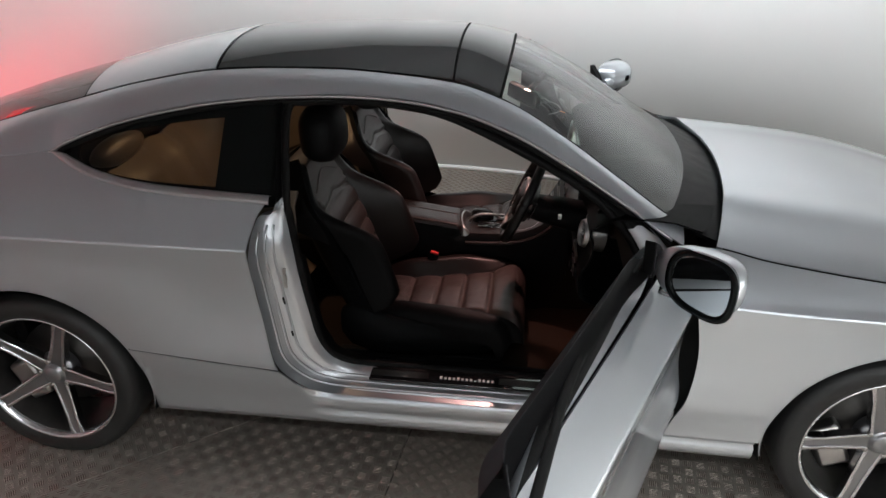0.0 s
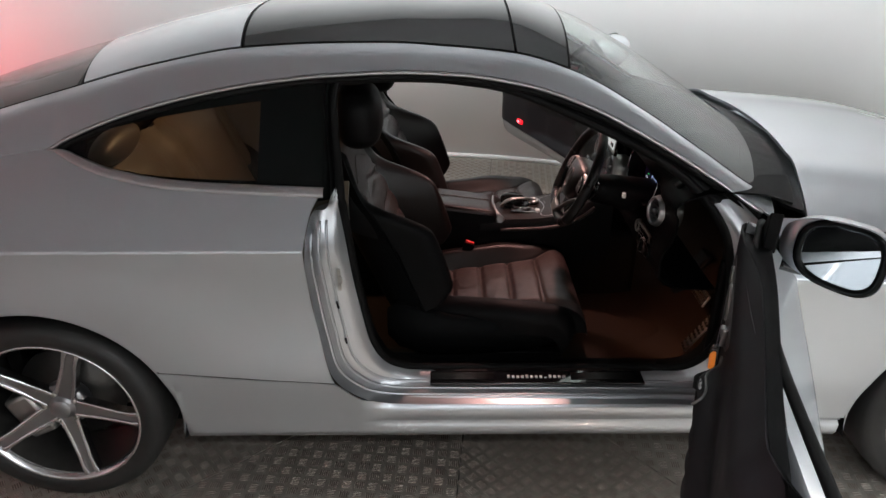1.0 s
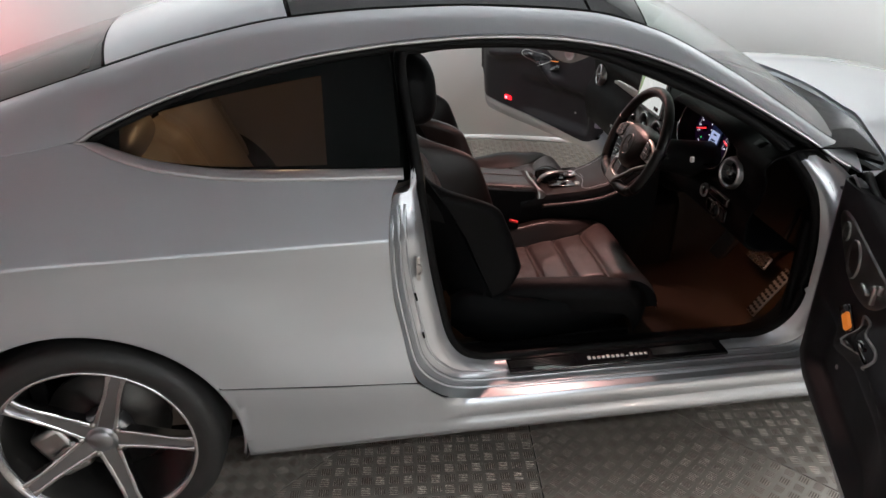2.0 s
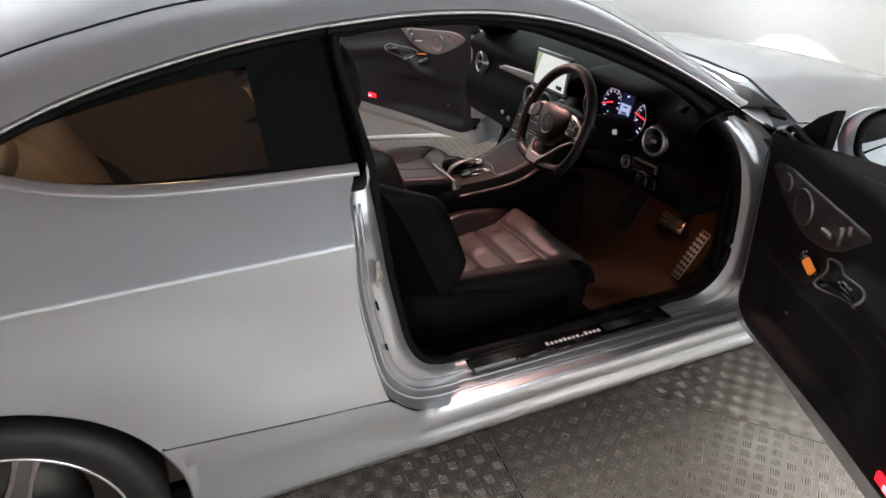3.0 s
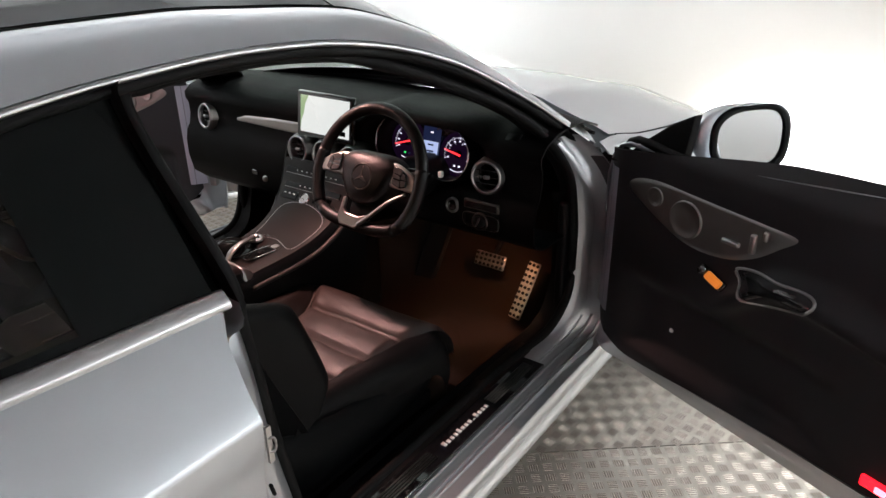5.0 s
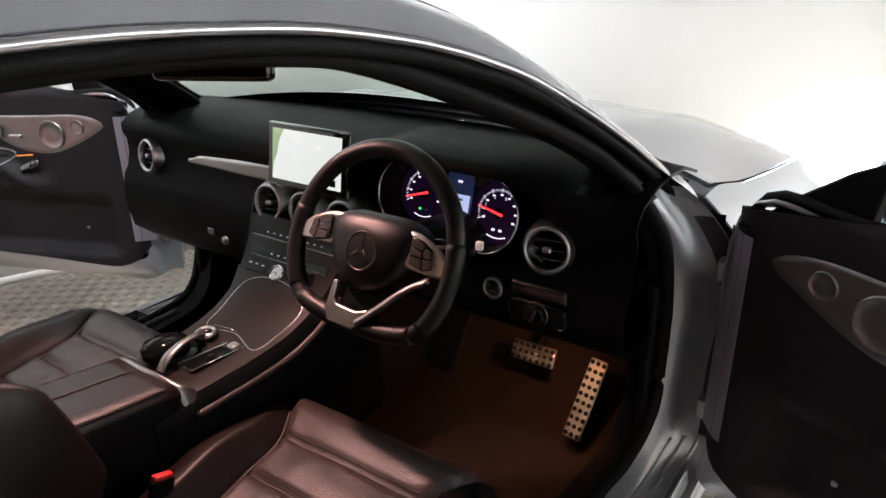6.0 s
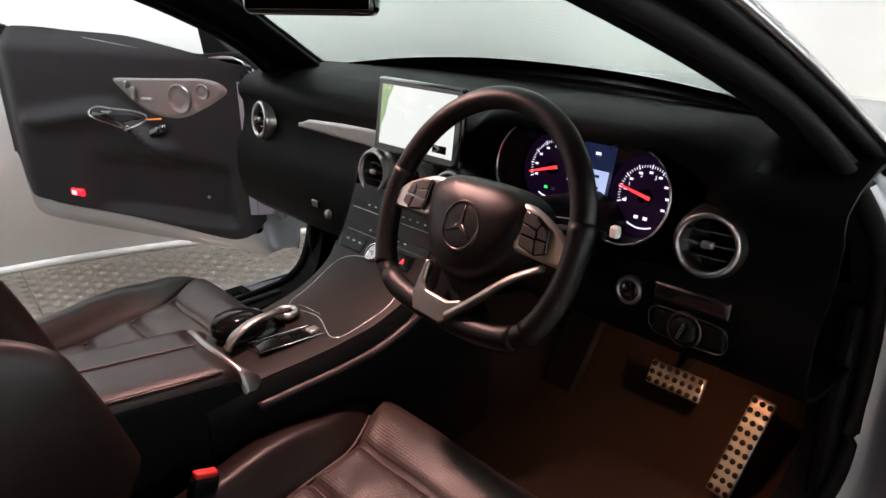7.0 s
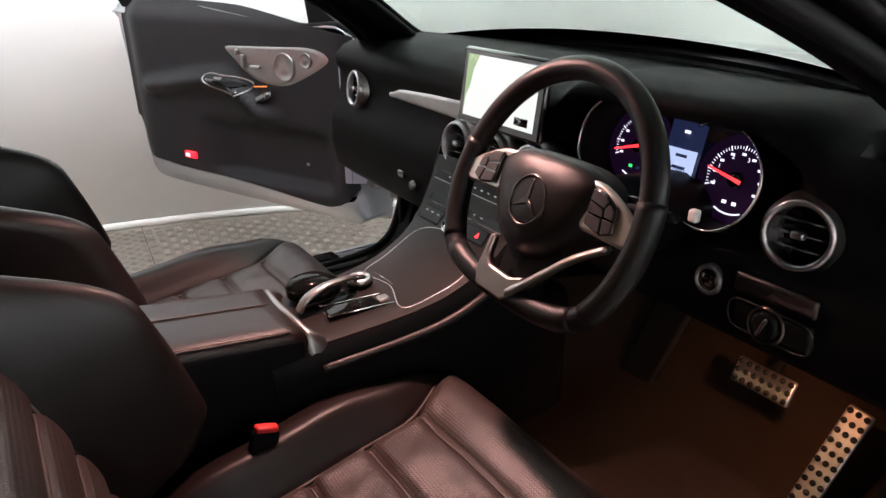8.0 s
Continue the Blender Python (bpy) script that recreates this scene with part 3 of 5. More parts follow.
# ---- wheels ----
def wheel(x, s, steer=0.0):
    m = Matrix.Translation((x, s * -0.79, AXLE)) @ Matrix.Rotation(radians(steer), 4, "Z") @ Matrix.Rotation(radians(90 if s == 1 else -90), 4, "X")
    r = 0.332
    tyre = part("wheel", lathe([(0.245, -0.10), (0.262, -0.112), (0.295, -0.116), (0.318, -0.105), (r - 0.004, -0.085), (r, -0.04), (r, 0.04), (r - 0.004, 0.085), (0.318, 0.100), (0.300, 0.108), (0.275, 0.106), (0.258, 0.100), (0.245, 0.085)], 64, m), TYRE, car, "alloy wheel with low black tyre")
    part("rim", lathe([(0.258, 0.094), (0.262, 0.100), (0.257, 0.104), (0.250, 0.098), (0.244, 0.080)], 64, m), BRIGHT, tyre, "polished rim edge")
    part("rim_barrel", lathe([(0.2445, 0.080), (0.236, 0.04), (0.230, -0.06), (0.225, -0.10)], 64, m), DISC, tyre)
    part("hub", lathe([(0.0, 0.072), (0.030, 0.071), (0.034, 0.066), (0.036, 0.058), (0.055, 0.052), (0.072, 0.048), (0.078, 0.03), (0.07, 0.0)], 32, m), WHEEL, tyre)
    part("brake_disc", lathe([(0.0, -0.02), (0.165, -0.02), (0.165, -0.04), (0.0, -0.04)], 40, m), DISC, tyre)
    part("caliper", moved(block((0.10, 0.16, 0.10)), m @ Matrix.Rotation(radians(25), 4, "Z") @ Matrix.Translation((-0.145, 0.0, -0.02))), ALU, tyre, "silver brake caliper", bevel=0.015)
    for k in range(5):
        a = Matrix.Rotation(radians(72 * k + (67 if x < 1 else 36)), 4, "Z")
        bars = []
        for w in (-1, 1):
            rows = []
            for rr, off, hw, z in ((0.040, 0.026, 0.0075, 0.056), (0.085, 0.0235, 0.0065, 0.062), (0.13, 0.0205, 0.006, 0.070), (0.18, 0.0175, 0.006, 0.080), (0.225, 0.016, 0.0065, 0.088), (0.252, 0.016, 0.010, 0.090)):
                c = w * off * (1 + (rr > 0.2) * 0.15)
                rows.append([(rr, c - hw, z - 0.03), (rr, c - hw, z), (rr, c - hw * 0.6, z + 0.003), (rr, c + hw * 0.6, z + 0.003), (rr, c + hw, z), (rr, c + hw, z - 0.03)])
            bars.append(sheet(rows, False, True))
        part("spoke", moved(join(*bars), m @ a), BRIGHT, tyre, "machined twin spoke", smooth=False, bevel=0.0015, cuts=1)
        groove = sheet([[(rr, c, z) for c in (-w, w)] for rr, z, w in ((0.04, 0.050, 0.024), (0.13, 0.062, 0.019), (0.20, 0.074, 0.015), (0.250, 0.082, 0.014))])
        part("spoke_web", moved(groove, m @ a), WHEEL, tyre, thick=0.012)
        part("bolt", lathe([(0.0, 0.064), (0.007, 0.064), (0.009, 0.058), (0.009, 0.04)], 8, m @ a @ Matrix.Rotation(radians(36), 4, "Z") @ Matrix.Translation((0.053, 0, 0))), STEEL, tyre)
    return tyre


for x in (REAR, FRONT):
    for s in (1, -1):
        wheel(x, s)
for x, r0 in ARCHES:
    for s in (1, -1):
        arch = [[(x + r * math.cos(a), s * y, AXLE + r * math.sin(a)) for r, y in ((r0 + 0.006, -0.86), (r0 + 0.02, -0.80), (r0 + 0.02, -0.52), (0.10, -0.52))] for a in steps(-0.3, math.pi + 0.3, 28)]
        part("wheel_liner", sheet(arch), PLASTIC, car, "black wheel arch liner")

# floor pan, firewall, closed underside
part("underbody", block((3.9, 1.50, 0.05), Matrix.Translation((1.3, 0, 0.21))), PLASTIC, car, bevel=0.01)
part("firewall", block((0.05, 1.36, 0.60), Matrix.Translation((2.37, 0, 0.54))), PLASTIC, car, bevel=0.01)
part("rear_bulkhead", block((0.05, 1.50, 0.75), Matrix.Translation((-0.15, 0, 0.62))), PLASTIC, car, bevel=0.01)
part("floor_carpet", sheet([[(x, y, z + 0.02 * abs(math.sin(y * 9))) for y in steps(-0.735, 0.735, 30)] for x, z in ((0.3, 0.262), (0.8, 0.262), (1.4, 0.262), (1.9, 0.262), (2.02, 0.275), (2.16, 0.34), (2.28, 0.47), (2.33, 0.7))]), CARPET, car, "dark brown cabin carpet", thick=0.01)

# ---- door openings ----
loop_out = [(0.905, 0.0, 1.00), (0.885, 0.625, 1.262), (0.95, 0.592, 1.292), (1.10, 0.588, 1.296), (1.27, 0.592, 1.289), (1.47, 0.612, 1.256), (1.79, 0.677, 1.134), (1.97, 0.714, 1.032), (2.125, 0.80, 0.90), (2.155, 0.0, 0.75), (2.155, 0.0, 0.55), (2.15, 0.0, 0.40), (2.10, 0.0, 0.335), (1.9, 0.0, 0.336), (1.5, 0.0, 0.339), (1.15, 0.0, 0.343), (1.02, 0.0, 0.352), (0.95, 0.0, 0.385), (0.888, 0.0, 0.46), (0.862, 0.0, 0.57), (0.842, 0.0, 0.72), (0.838, 0.0, 0.86), (0.855, 0.0, 0.965)]
loop_out = [(x, y if y else side(x, z) - 0.006, z) for x, y, z in loop_out]
loop_in = [(0.925, 0.735, 1.02), (0.905, 0.595, 1.245), (0.965, 0.560, 1.270), (1.10, 0.555, 1.276), (1.27, 0.560, 1.268), (1.45, 0.580, 1.234), (1.75, 0.648, 1.112), (1.92, 0.690, 1.010), (2.03, 0.735, 0.88), (2.072, 0.745, 0.74), (2.082, 0.745, 0.60), (2.068, 0.745, 0.48), (2.00, 0.725, 0.388), (1.85, 0.705, 0.366), (1.5, 0.700, 0.364), (1.18, 0.705, 0.368), (1.09, 0.722, 0.390), (1.035, 0.740, 0.43), (0.998, 0.745, 0.50), (0.978, 0.745, 0.60), (0.958, 0.745, 0.72), (0.943, 0.745, 0.84), (0.932, 0.742, 0.94)]
lo, li = sweep(loop_out, 6, True), sweep(loop_in, 6, True)


def jamb():
    rows = []
    for a, b in zip(lo, li):
        d = b - a
        step = Vector((0, -1, 0))
        rows.append([a, a + step * 0.018 + d * 0.02, a + d * 0.10 + step * 0.030, a + d * 0.45 + step * 0.03, a + d * 0.62 + step * 0.006, a + d * 0.80 + step * 0.003, b])
    rows = [[(x, -y, z) for x, y, z in r] for r in rows]
    n = max(i for i, a in enumerate(lo) if a.z > 0.95 and i < 60) + 1
    return sheet(rows[:n]), sheet(rows[n - 1:] + rows[:1])


for pick in (lambda f: f, mirrored):
    j = part("door_frame", pick(jamb()[1]), JAMB, car, "painted silver door frame")
    for f, b in ((0.10, 0.029), (0.27, 0.029), (0.45, 0.028)):
        line = [a + (c - a) * f + Vector((0, -b, 0)) for a, c in zip(lo, li)]
        line = [(x, -y, z) for x, y, z in line[45:] + line[:1] if z < 0.93 and (x < 1.4 or z < 0.41)]
        part("frame_bead", pick(tube(line, 0.0045, 6)), JAMB, j)
    # dark sheet over the silver frame stands in for shade by the hinges
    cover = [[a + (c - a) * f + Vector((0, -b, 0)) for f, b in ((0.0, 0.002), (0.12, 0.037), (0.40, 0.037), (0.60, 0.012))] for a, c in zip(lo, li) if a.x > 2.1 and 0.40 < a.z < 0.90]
    part("pillar_shade_cover", pick(sheet([[(x, -y, z) for x, y, z in r] for r in cover])), PILLAR_SHADE, j, "dark sheet for the shade on the hinge side of the pillar", thick=0.002)
    for z in (0.49, 0.80):
        part("pillar_hinge", pick(join(block((0.030, 0.050, 0.045), Matrix.Translation((2.125, -0.845, z))), lathe([(0.0, 0.030), (0.011, 0.030), (0.011, -0.030), (0.0, -0.030)], 12, Matrix.Translation((2.118, -0.878, z))))), ALU, j, "grey metal door hinge", bevel=0.004)
    part("window_frame", pick(jamb()[0]), PLASTIC, car, "black upper door frame")
    for x, z, h in ((0.904, 0.662, 0.026), (0.921, 0.535, 0.020)):
        part("frame_slot", pick(block((0.006, 0.007, h), Matrix.Translation((x, -0.800, z)) @ pose(0, 0, 0, 0, -12, 0))), PLASTIC, j, bevel=0.002)
    part("door_seal", pick(tube([(x, -y, z) for x, y, z in li], 0.013, 10, True)), RUBBER, j, "black rubber door seal")
    part("inner_lining", pick(sheet([[(x, -y, z), (x, -y + 0.022, z - 0.002), (x, -y + 0.035 + 0.03 * (z < 0.8), z - 0.012 * (z > 0.8) - 0.01 * (z < 0.45))] for x, y, z in li], True)), PLASTIC, j)
    part("striker", pick(join(block((0.010, 0.006, 0.07), Matrix.Translation((0.914, -0.795, 0.745))), tube(sweep([(0.912, -0.797, 0.758), (0.919, -0.801, 0.757), (0.922, -0.801, 0.745), (0.919, -0.801, 0.733), (0.912, -0.797, 0.732)], 5), 0.0026, 8))), ALU, j, "steel door striker", bevel=0.002)
    part("sill_carpet", pick(sheet([[(x, -0.722, 0.362), (x, -0.705, 0.368), (x, -0.668, 0.362), (x, -0.655, 0.300)] for x in steps(1.06, 1.98, 16)])), LEATHER, j, "dark brown inner sill lining", thick=0.004)
    # scuff plate with its raised lettering as plain bars
    sc = part("scuff_plate", pick(block((0.68, 0.066, 0.010), Matrix.Translation((1.515, -0.757, 0.363)))), GLOSS, car, "black sill plate with steel ribs and pale lettering", bevel=0.003)
    for x in (1.28, 1.725):
        for k in (-2, -1, 0, 1, 2):
            part("rib", pick(block((0.20, 0.0022, 0.004), Matrix.Translation((x, -0.755 + k * 0.007, 0.3692)))), DISC, sc)
    for k in range(13):
        if k == 8:
            w, h = 0.008, 0.002
        else:
            w, h = 0.0088, (0.014 if k in (0, 4, 9) else 0.010)
        part("letter_bar", pick(block((w, h, 0.003), Matrix.Translation((1.425 + k * 0.0148, -0.757 - 0.007 + h / 2, 0.3690)))), WHITE, sc)

# ---- doors, built shut and then swung on their hinges ----
HINGE = Vector((2.17, -0.86, 0))


def door_skin():
    rows = []
    for k in steps(0, 1, 50):
        row = []
        for i in steps(0, 1, 44):
            z = 0.345 + (0.985 - 0.345) * k
            x0 = min(0.968, shut(z)) + 0.006
            x = x0 + (2.148 - x0) * i
            zz = levels(0.345, belt(x) - 0.004, x)[round(k * 50)]
            row.append((x, -side(x, zz), zz))
        rows.append(row)
    return sheet(rows)


# inner trim: a along the door from the hinge, z up, b inwards
trim_low_z = spline((0.0, 0.05, 0.1, 0.18, 0.43, 0.7, 0.98, 1.2), (0.56, 0.48, 0.428, 0.403, 0.420, 0.448, 0.468, 0.48))
trim_top_z = spline((0.0, 0.23, 0.6, 1.13), (0.950, 0.985, 1.035, 1.048))


def trim_at(a, z):
    b = 0.135
    arm = 0.70 + 0.11 * smooth(0.40, 0.60, a) - 0.055 * smooth(0.6, 1.05, a)
    b += 0.048 * math.exp(-((z - arm + 0.02) / 0.030) ** 2) * smooth(0.30, 0.50, a) * (1 - smooth(0.98, 1.10, a))
    b -= 0.040 * smooth(0.12, 0.2, a) * (1 - smooth(0.58, 0.80, a)) * smooth(0.43, 0.47, z) * (1 - smooth(0.60, 0.67, z))
    b -= 0.045 * smooth(0.97, 1.06, z) + 0.05 * (1 - smooth(0.0, 0.09, a)) + 0.085 * smooth(1.06, 1.27, a)
    return Vector((2.17 - a, -0.86 + b, z))


def trim_panel():
    rows = []
    for k in steps(0, 1, 48):
        row = []
        for i in steps(0, 1, 60):
            a = 0.05 + (1.265 - 0.05) * i
            lo_z, hi_z = trim_low_z(a), trim_top_z(a)
            lo_z += 0.13 * smooth(1.05, 1.265, a) ** 2 - 0.014 * smooth(0.4, 0.7, a) - 0.014 * smooth(0.6, 1.0, a)
            row.append(trim_at(a, lo_z + (hi_z - lo_z) * k))
        rows.append(row)
    return sheet(rows)


ring_out = [(0.03, 0.45), (0.035, 0.35), (0.2, 0.345), (0.6, 0.346), (1.0, 0.350), (1.18, 0.355), (1.262, 0.434), (1.304, 0.6), (1.326, 0.80), (1.312, 0.955), (1.285, 0.985), (0.8, 0.965), (0.3, 0.935), (0.035, 0.925)]
ring_in = [(0.055, 0.50), (0.10, 0.428), (0.22, 0.404), (0.6, 0.425), (1.0, 0.437), (1.16, 0.468), (1.235, 0.545), (1.265, 0.66), (1.268, 0.8), (1.266, 0.96), (1.255, 1.03), (0.8, 1.03), (0.3, 0.98), (0.055, 0.945)]


def door_edge():
    o = sweep([(2.17 - a, -side(2.17 - a, z) + 0.004, z) for a, z in ring_out], 6, True)
    n = sweep([tuple(trim_at(a, z)) for a, z in ring_in], 6, True)
    rows = []
    for p, q in zip(o, n):
        k = 1 - smooth(0.40, 0.50, p.z)
        inner = Vector((p.x + (q.x - p.x) * 0.25, q.y - 0.022, p.z + 0.012))
        mid = p + (q - p) * 0.5 + Vector((0, 0.010 * k, 0))
        rows.append([p, p + (q - p) * 0.12 + Vector((0, 0.02 * k, 0)), mid + (inner - mid) * k, p + (q - p) * 0.75 + Vector((0, 0.012, 0)) * (1 - k) + (Vector((0, q.y - p.y, 0)) * 0.20) * k, q])
    return sheet(rows, True)


def on_trim(outline, raise_by, n=10):
    """A plate that follows the inner trim."""
    pts = sweep([(a, z, 0) for a, z in outline], 5, True)
    c = sum(pts, Vector()) / len(pts)
    rows = []
    for k in steps(0.0, 1.0, n):
        rows.append([trim_at(c.x + (p.x - c.x) * k, c.y + (p.y - c.y) * k) + Vector((0, raise_by * (1 - smooth(0.93, 1.0, k)), 0)) for p in pts])
    return sheet(rows, False, True)


LENS_TILT = 0.08
MIRROR_TURN = Matrix.Translation((1.874, -0.911, 1.010)) @ Matrix.Rotation(radians(-25), 4, "Z") @ Matrix.Translation((-1.868, 0.938, -1.012))


def door(pick, angle, hinge):
    turn = Matrix.Translation(hinge) @ Matrix.Rotation(radians(angle), 4, "Z") @ Matrix.Translation(-hinge)

    def put(name, form, mat, parent, label="", **more):
        return part(name, moved(pick(form), turn), mat, parent, label, **more)

    d = put("door", door_skin(), PAINT, car, "open frameless car door with its window lowered", thick=0.008)
    put("door_edge", door_edge(), JAMB, d, "silver inner door edge")
    put("door_trim", trim_panel(), DOORSKIN, d, "black padded inner door trim", thick=0.006)
    put("hinge_edge", sheet([[trim_at(a, z) + Vector((0, 0.003 + 0.004 * smooth(0.05, 0.03, a), 0)) for a in (0.030, 0.042, 0.060, 0.078, 0.092)] for z in steps(0.500, 0.915, 14)]), EDGE_SHADE, d, "hinge edge of the door, silver paint with shade in its colour", thick=0.002)
    put("edge_seal", tube(sweep([tuple(trim_at(a, z) + Vector((0, -0.03, 0))) for a, z in ring_in], 6, True), 0.010, 8, True), RUBBER, d)
    put("window_ledge", sheet([[(2.17 - a, -side(2.17 - a, 0.96) + 0.012, belt(2.17 - a)), (2.17 - a, -0.79, trim_top_z(a) - 0.002 - 0.015 * (1 - a)), trim_at(a, trim_top_z(a))] for a in steps(0.06, 1.262, 20)]), SOFT, d, thick=0.004)
    plate = [(0.119, 0.885), (0.15, 0.911), (0.22, 0.921), (0.32, 0.917), (0.446, 0.912), (0.53, 0.909), (0.602, 0.902), (0.565, 0.866), (0.515, 0.826), (0.454, 0.798), (0.38, 0.786), (0.314, 0.790), (0.25, 0.812), (0.17, 0.850)]
    p = put("trim_plate", on_trim(plate, 0.006), DOORPLATE, d, "grey metal trim plate with seat switches")
    for ca, cz, r in ((0.318, 0.852, 0.046), (0.222, 0.879, 0.024)):
        c = trim_at(ca, cz) + Vector((0, 0.008, 0))
        m = Matrix.Translation(c) @ Matrix.Rotation(radians(-90), 4, "X")
        put("speaker_ring", lathe([(r, -0.004), (r, 0.002), (r * 0.93, 0.004), (r * 0.86, 0.001), (r * 0.4, 0.003), (0.0, 0.004)], 28, m), DOORPLATE, d, "metal speaker cover")
    c = trim_at(0.482, 0.852) + Vector((0, 0.010, 0))
    for dx, dz, w, h in ((-0.035, -0.008, 0.045, 0.012), (0.018, 0.008, 0.014, 0.045), (0.045, 0.035, 0.012, 0.022)):
        put("seat_switch", block((w, 0.012, h), Matrix.Translation(c + Vector((-dx, 0.002, dz)))), ALU, d, bevel=0.004)
    scoop = [(0.468, 0.787), (0.54, 0.804), (0.64, 0.812), (0.672, 0.796), (0.63, 0.760), (0.56, 0.741), (0.505, 0.754)]
    put("handle_ring", tube([trim_at(p.x, p.y) + Vector((0, 0.005, 0)) for p in sweep([(a, z, 0) for a, z in scoop], 6, True)], 0.0034, 8, True), DOORPLATE, d, "satin metal inner door handle surround")
    put("handle_recess", on_trim([(0.56 + (a - 0.56) * 0.96, 0.776 + (z - 0.776) * 0.94) for a, z in scoop], 0.003), GLOSS, d)
    put("handle_pull", on_trim([(0.49, 0.781), (0.54, 0.792), (0.60, 0.795), (0.62, 0.789), (0.57, 0.779), (0.52, 0.774)], 0.010), PLASTIC, d)
    sw = trim_at(0.418, 0.735) + Vector((0, 0.014, 0.012))
    lit = AMBER if angle > 0 else GLOSS
    put("window_switch", block((0.078, 0.010, 0.024), Matrix.Translation(sw) @ pose(0, 0, 0, 25, -22, 0)), GLOSS, d, "window switch panel", bevel=0.006)
    put("switch_key", block((0.044, 0.012, 0.020), Matrix.Translation(sw + Vector((-0.008, 0.006, -0.001))) @ pose(0, 0, 0, 25, -22, 0)), lit, d, "amber-lit window switch", bevel=0.004)
    put("switch_dial", lathe([(0.0, 0.012), (0.010, 0.011), (0.012, 0.0)], 16, Matrix.Translation(sw + Vector((0.024, 0.002, 0.010))) @ pose(0, 0, 0, -65, 0, 0)), GLOSS, d)
    if angle < 0:
        put("ambient_strip", tube([tuple(trim_at(a, 0.785 - 0.10 * (a - 0.40)) + Vector((0, 0.012, 0))) for a in steps(0.40, 0.46, 5)], 0.0025, 6), AMBER, d, "thin amber ambient light")
    lm = trim_at(0.85, 0.470 if angle > 0 else 0.49) + Vector((0, 0.006, 0))
    put("door_lamp", block((0.062, 0.012, 0.026), Matrix.Translation(lm)), REDLENS, d, "red door warning lamp, lit", bevel=0.005)
    put("lamp_core", block((0.024, 0.010, 0.016), Matrix.Translation(lm + Vector((-0.012, 0.004, -0.002)))), REDHOT, d, bevel=0.004)
    put("trim_clip", block((0.011, 0.008, 0.010), Matrix.Translation(trim_at(0.289, 0.524) + Vector((0, 0.004, 0)))), ALU, d, bevel=0.003)
    # mirror foot, shell and glass
    put("mirror_base", slab([(0.07, 0.940), (0.245, 0.965), (0.262, 1.078), (0.20, 1.045), (0.12, 0.985)], 0.03, Matrix(((-1, 0, 0, 2.17), (0, 0, 1, -0.80), (0, 1, 0, 0), (0, 0, 0, 1)))), PLASTIC, d, "black triangular mirror base", bevel=0.004)
    put("mirror_stalk", tube(sweep([(1.95, -0.82, 0.935), (1.945, -0.88, 0.930), (1.935, -0.95, 0.955)], 5), lambda t: 0.028 - 0.006 * t, 10, flat=0.6), GLOSS, d)
    put("mirror_arm", tube(sweep([(1.968, -0.835, 0.985), (1.958, -0.888, 0.998), (1.930, -0.948, 1.010)], 5), lambda t: 0.020 + 0.014 * t, 12, flat=1.15), PAINT, d, "silver mirror arm")
    rows = []
    for k in steps(0, 1, 12):
        x = 1.868 + 0.115 * k
        f = math.sqrt(max(0.0, 1 - (k * 0.985) ** 2.4))
        rows.append([(x, -0.932 + 0.112 * f * sgn(math.cos(t)) * abs(math.cos(t)) ** 0.7 - 0.012 * k, 1.012 + 0.078 * f * sgn(math.sin(t)) * abs(math.sin(t)) ** 0.7 * (1 - 0.12 * math.cos(t))) for t in steps(0, 2 * math.pi * 39 / 40, 39)])
    def lens_ring(r, x, z=0.0):
        """A ring round the mirror glass, r times its size, leaning forward at the top."""
        ring = []
        for t in steps(0, 2 * math.pi * 39 / 40, 39):
            u, v = sgn(math.cos(t)) * abs(math.cos(t)) ** 0.7, sgn(math.sin(t)) * abs(math.sin(t)) ** 0.7 * (1 - 0.12 * math.cos(t))
            ring.append((x + LENS_TILT * 0.070 * v * r, -0.954 + 0.086 * u * r, 1.012 + 0.070 * v * r))
        return ring

    rows = [lens_ring(1.17, 1.866)] + rows
    put("mirror_shell", moved(sheet(rows, False, True), MIRROR_TURN), PAINT, d, "silver mirror shell")
    g = [lens_ring(1.15, 1.870), lens_ring(1.13, 1.859), lens_ring(1.0, 1.860), lens_ring(0.95, 1.863), lens_ring(0.95, 1.868)]
    put("mirror_frame", moved(sheet(g, False, True), MIRROR_TURN), BORDER, d)
    g = [lens_ring(0.0, 1.867), lens_ring(0.5, 1.867), lens_ring(0.94, 1.867)]
    put("mirror_glass", moved(sheet(g, False, True), MIRROR_TURN), MIRROR, d, "mirror glass")
    for z in (0.50, 0.80):
        put("hinge", block((0.05, 0.03, 0.05), Matrix.Translation((2.135, -0.80, z))), ALU, d, bevel=0.006)
    return d


def sgn(v):
    return 1 if v >= 0 else -1


door(lambda f: f, 67.5, HINGE)
door(lambda f: moved(mirrored(f), Matrix.Translation((0, 0.10, 0))), -66.0, Vector((2.17, 0.96, 0)))

# ---- front seats ----
def rows_of(fn, us, vs):
    return sheet([[fn(u, v) for v in vs] for u in us])


SEAMS = (0.116, 0.279, 0.442, 0.605, 0.767)


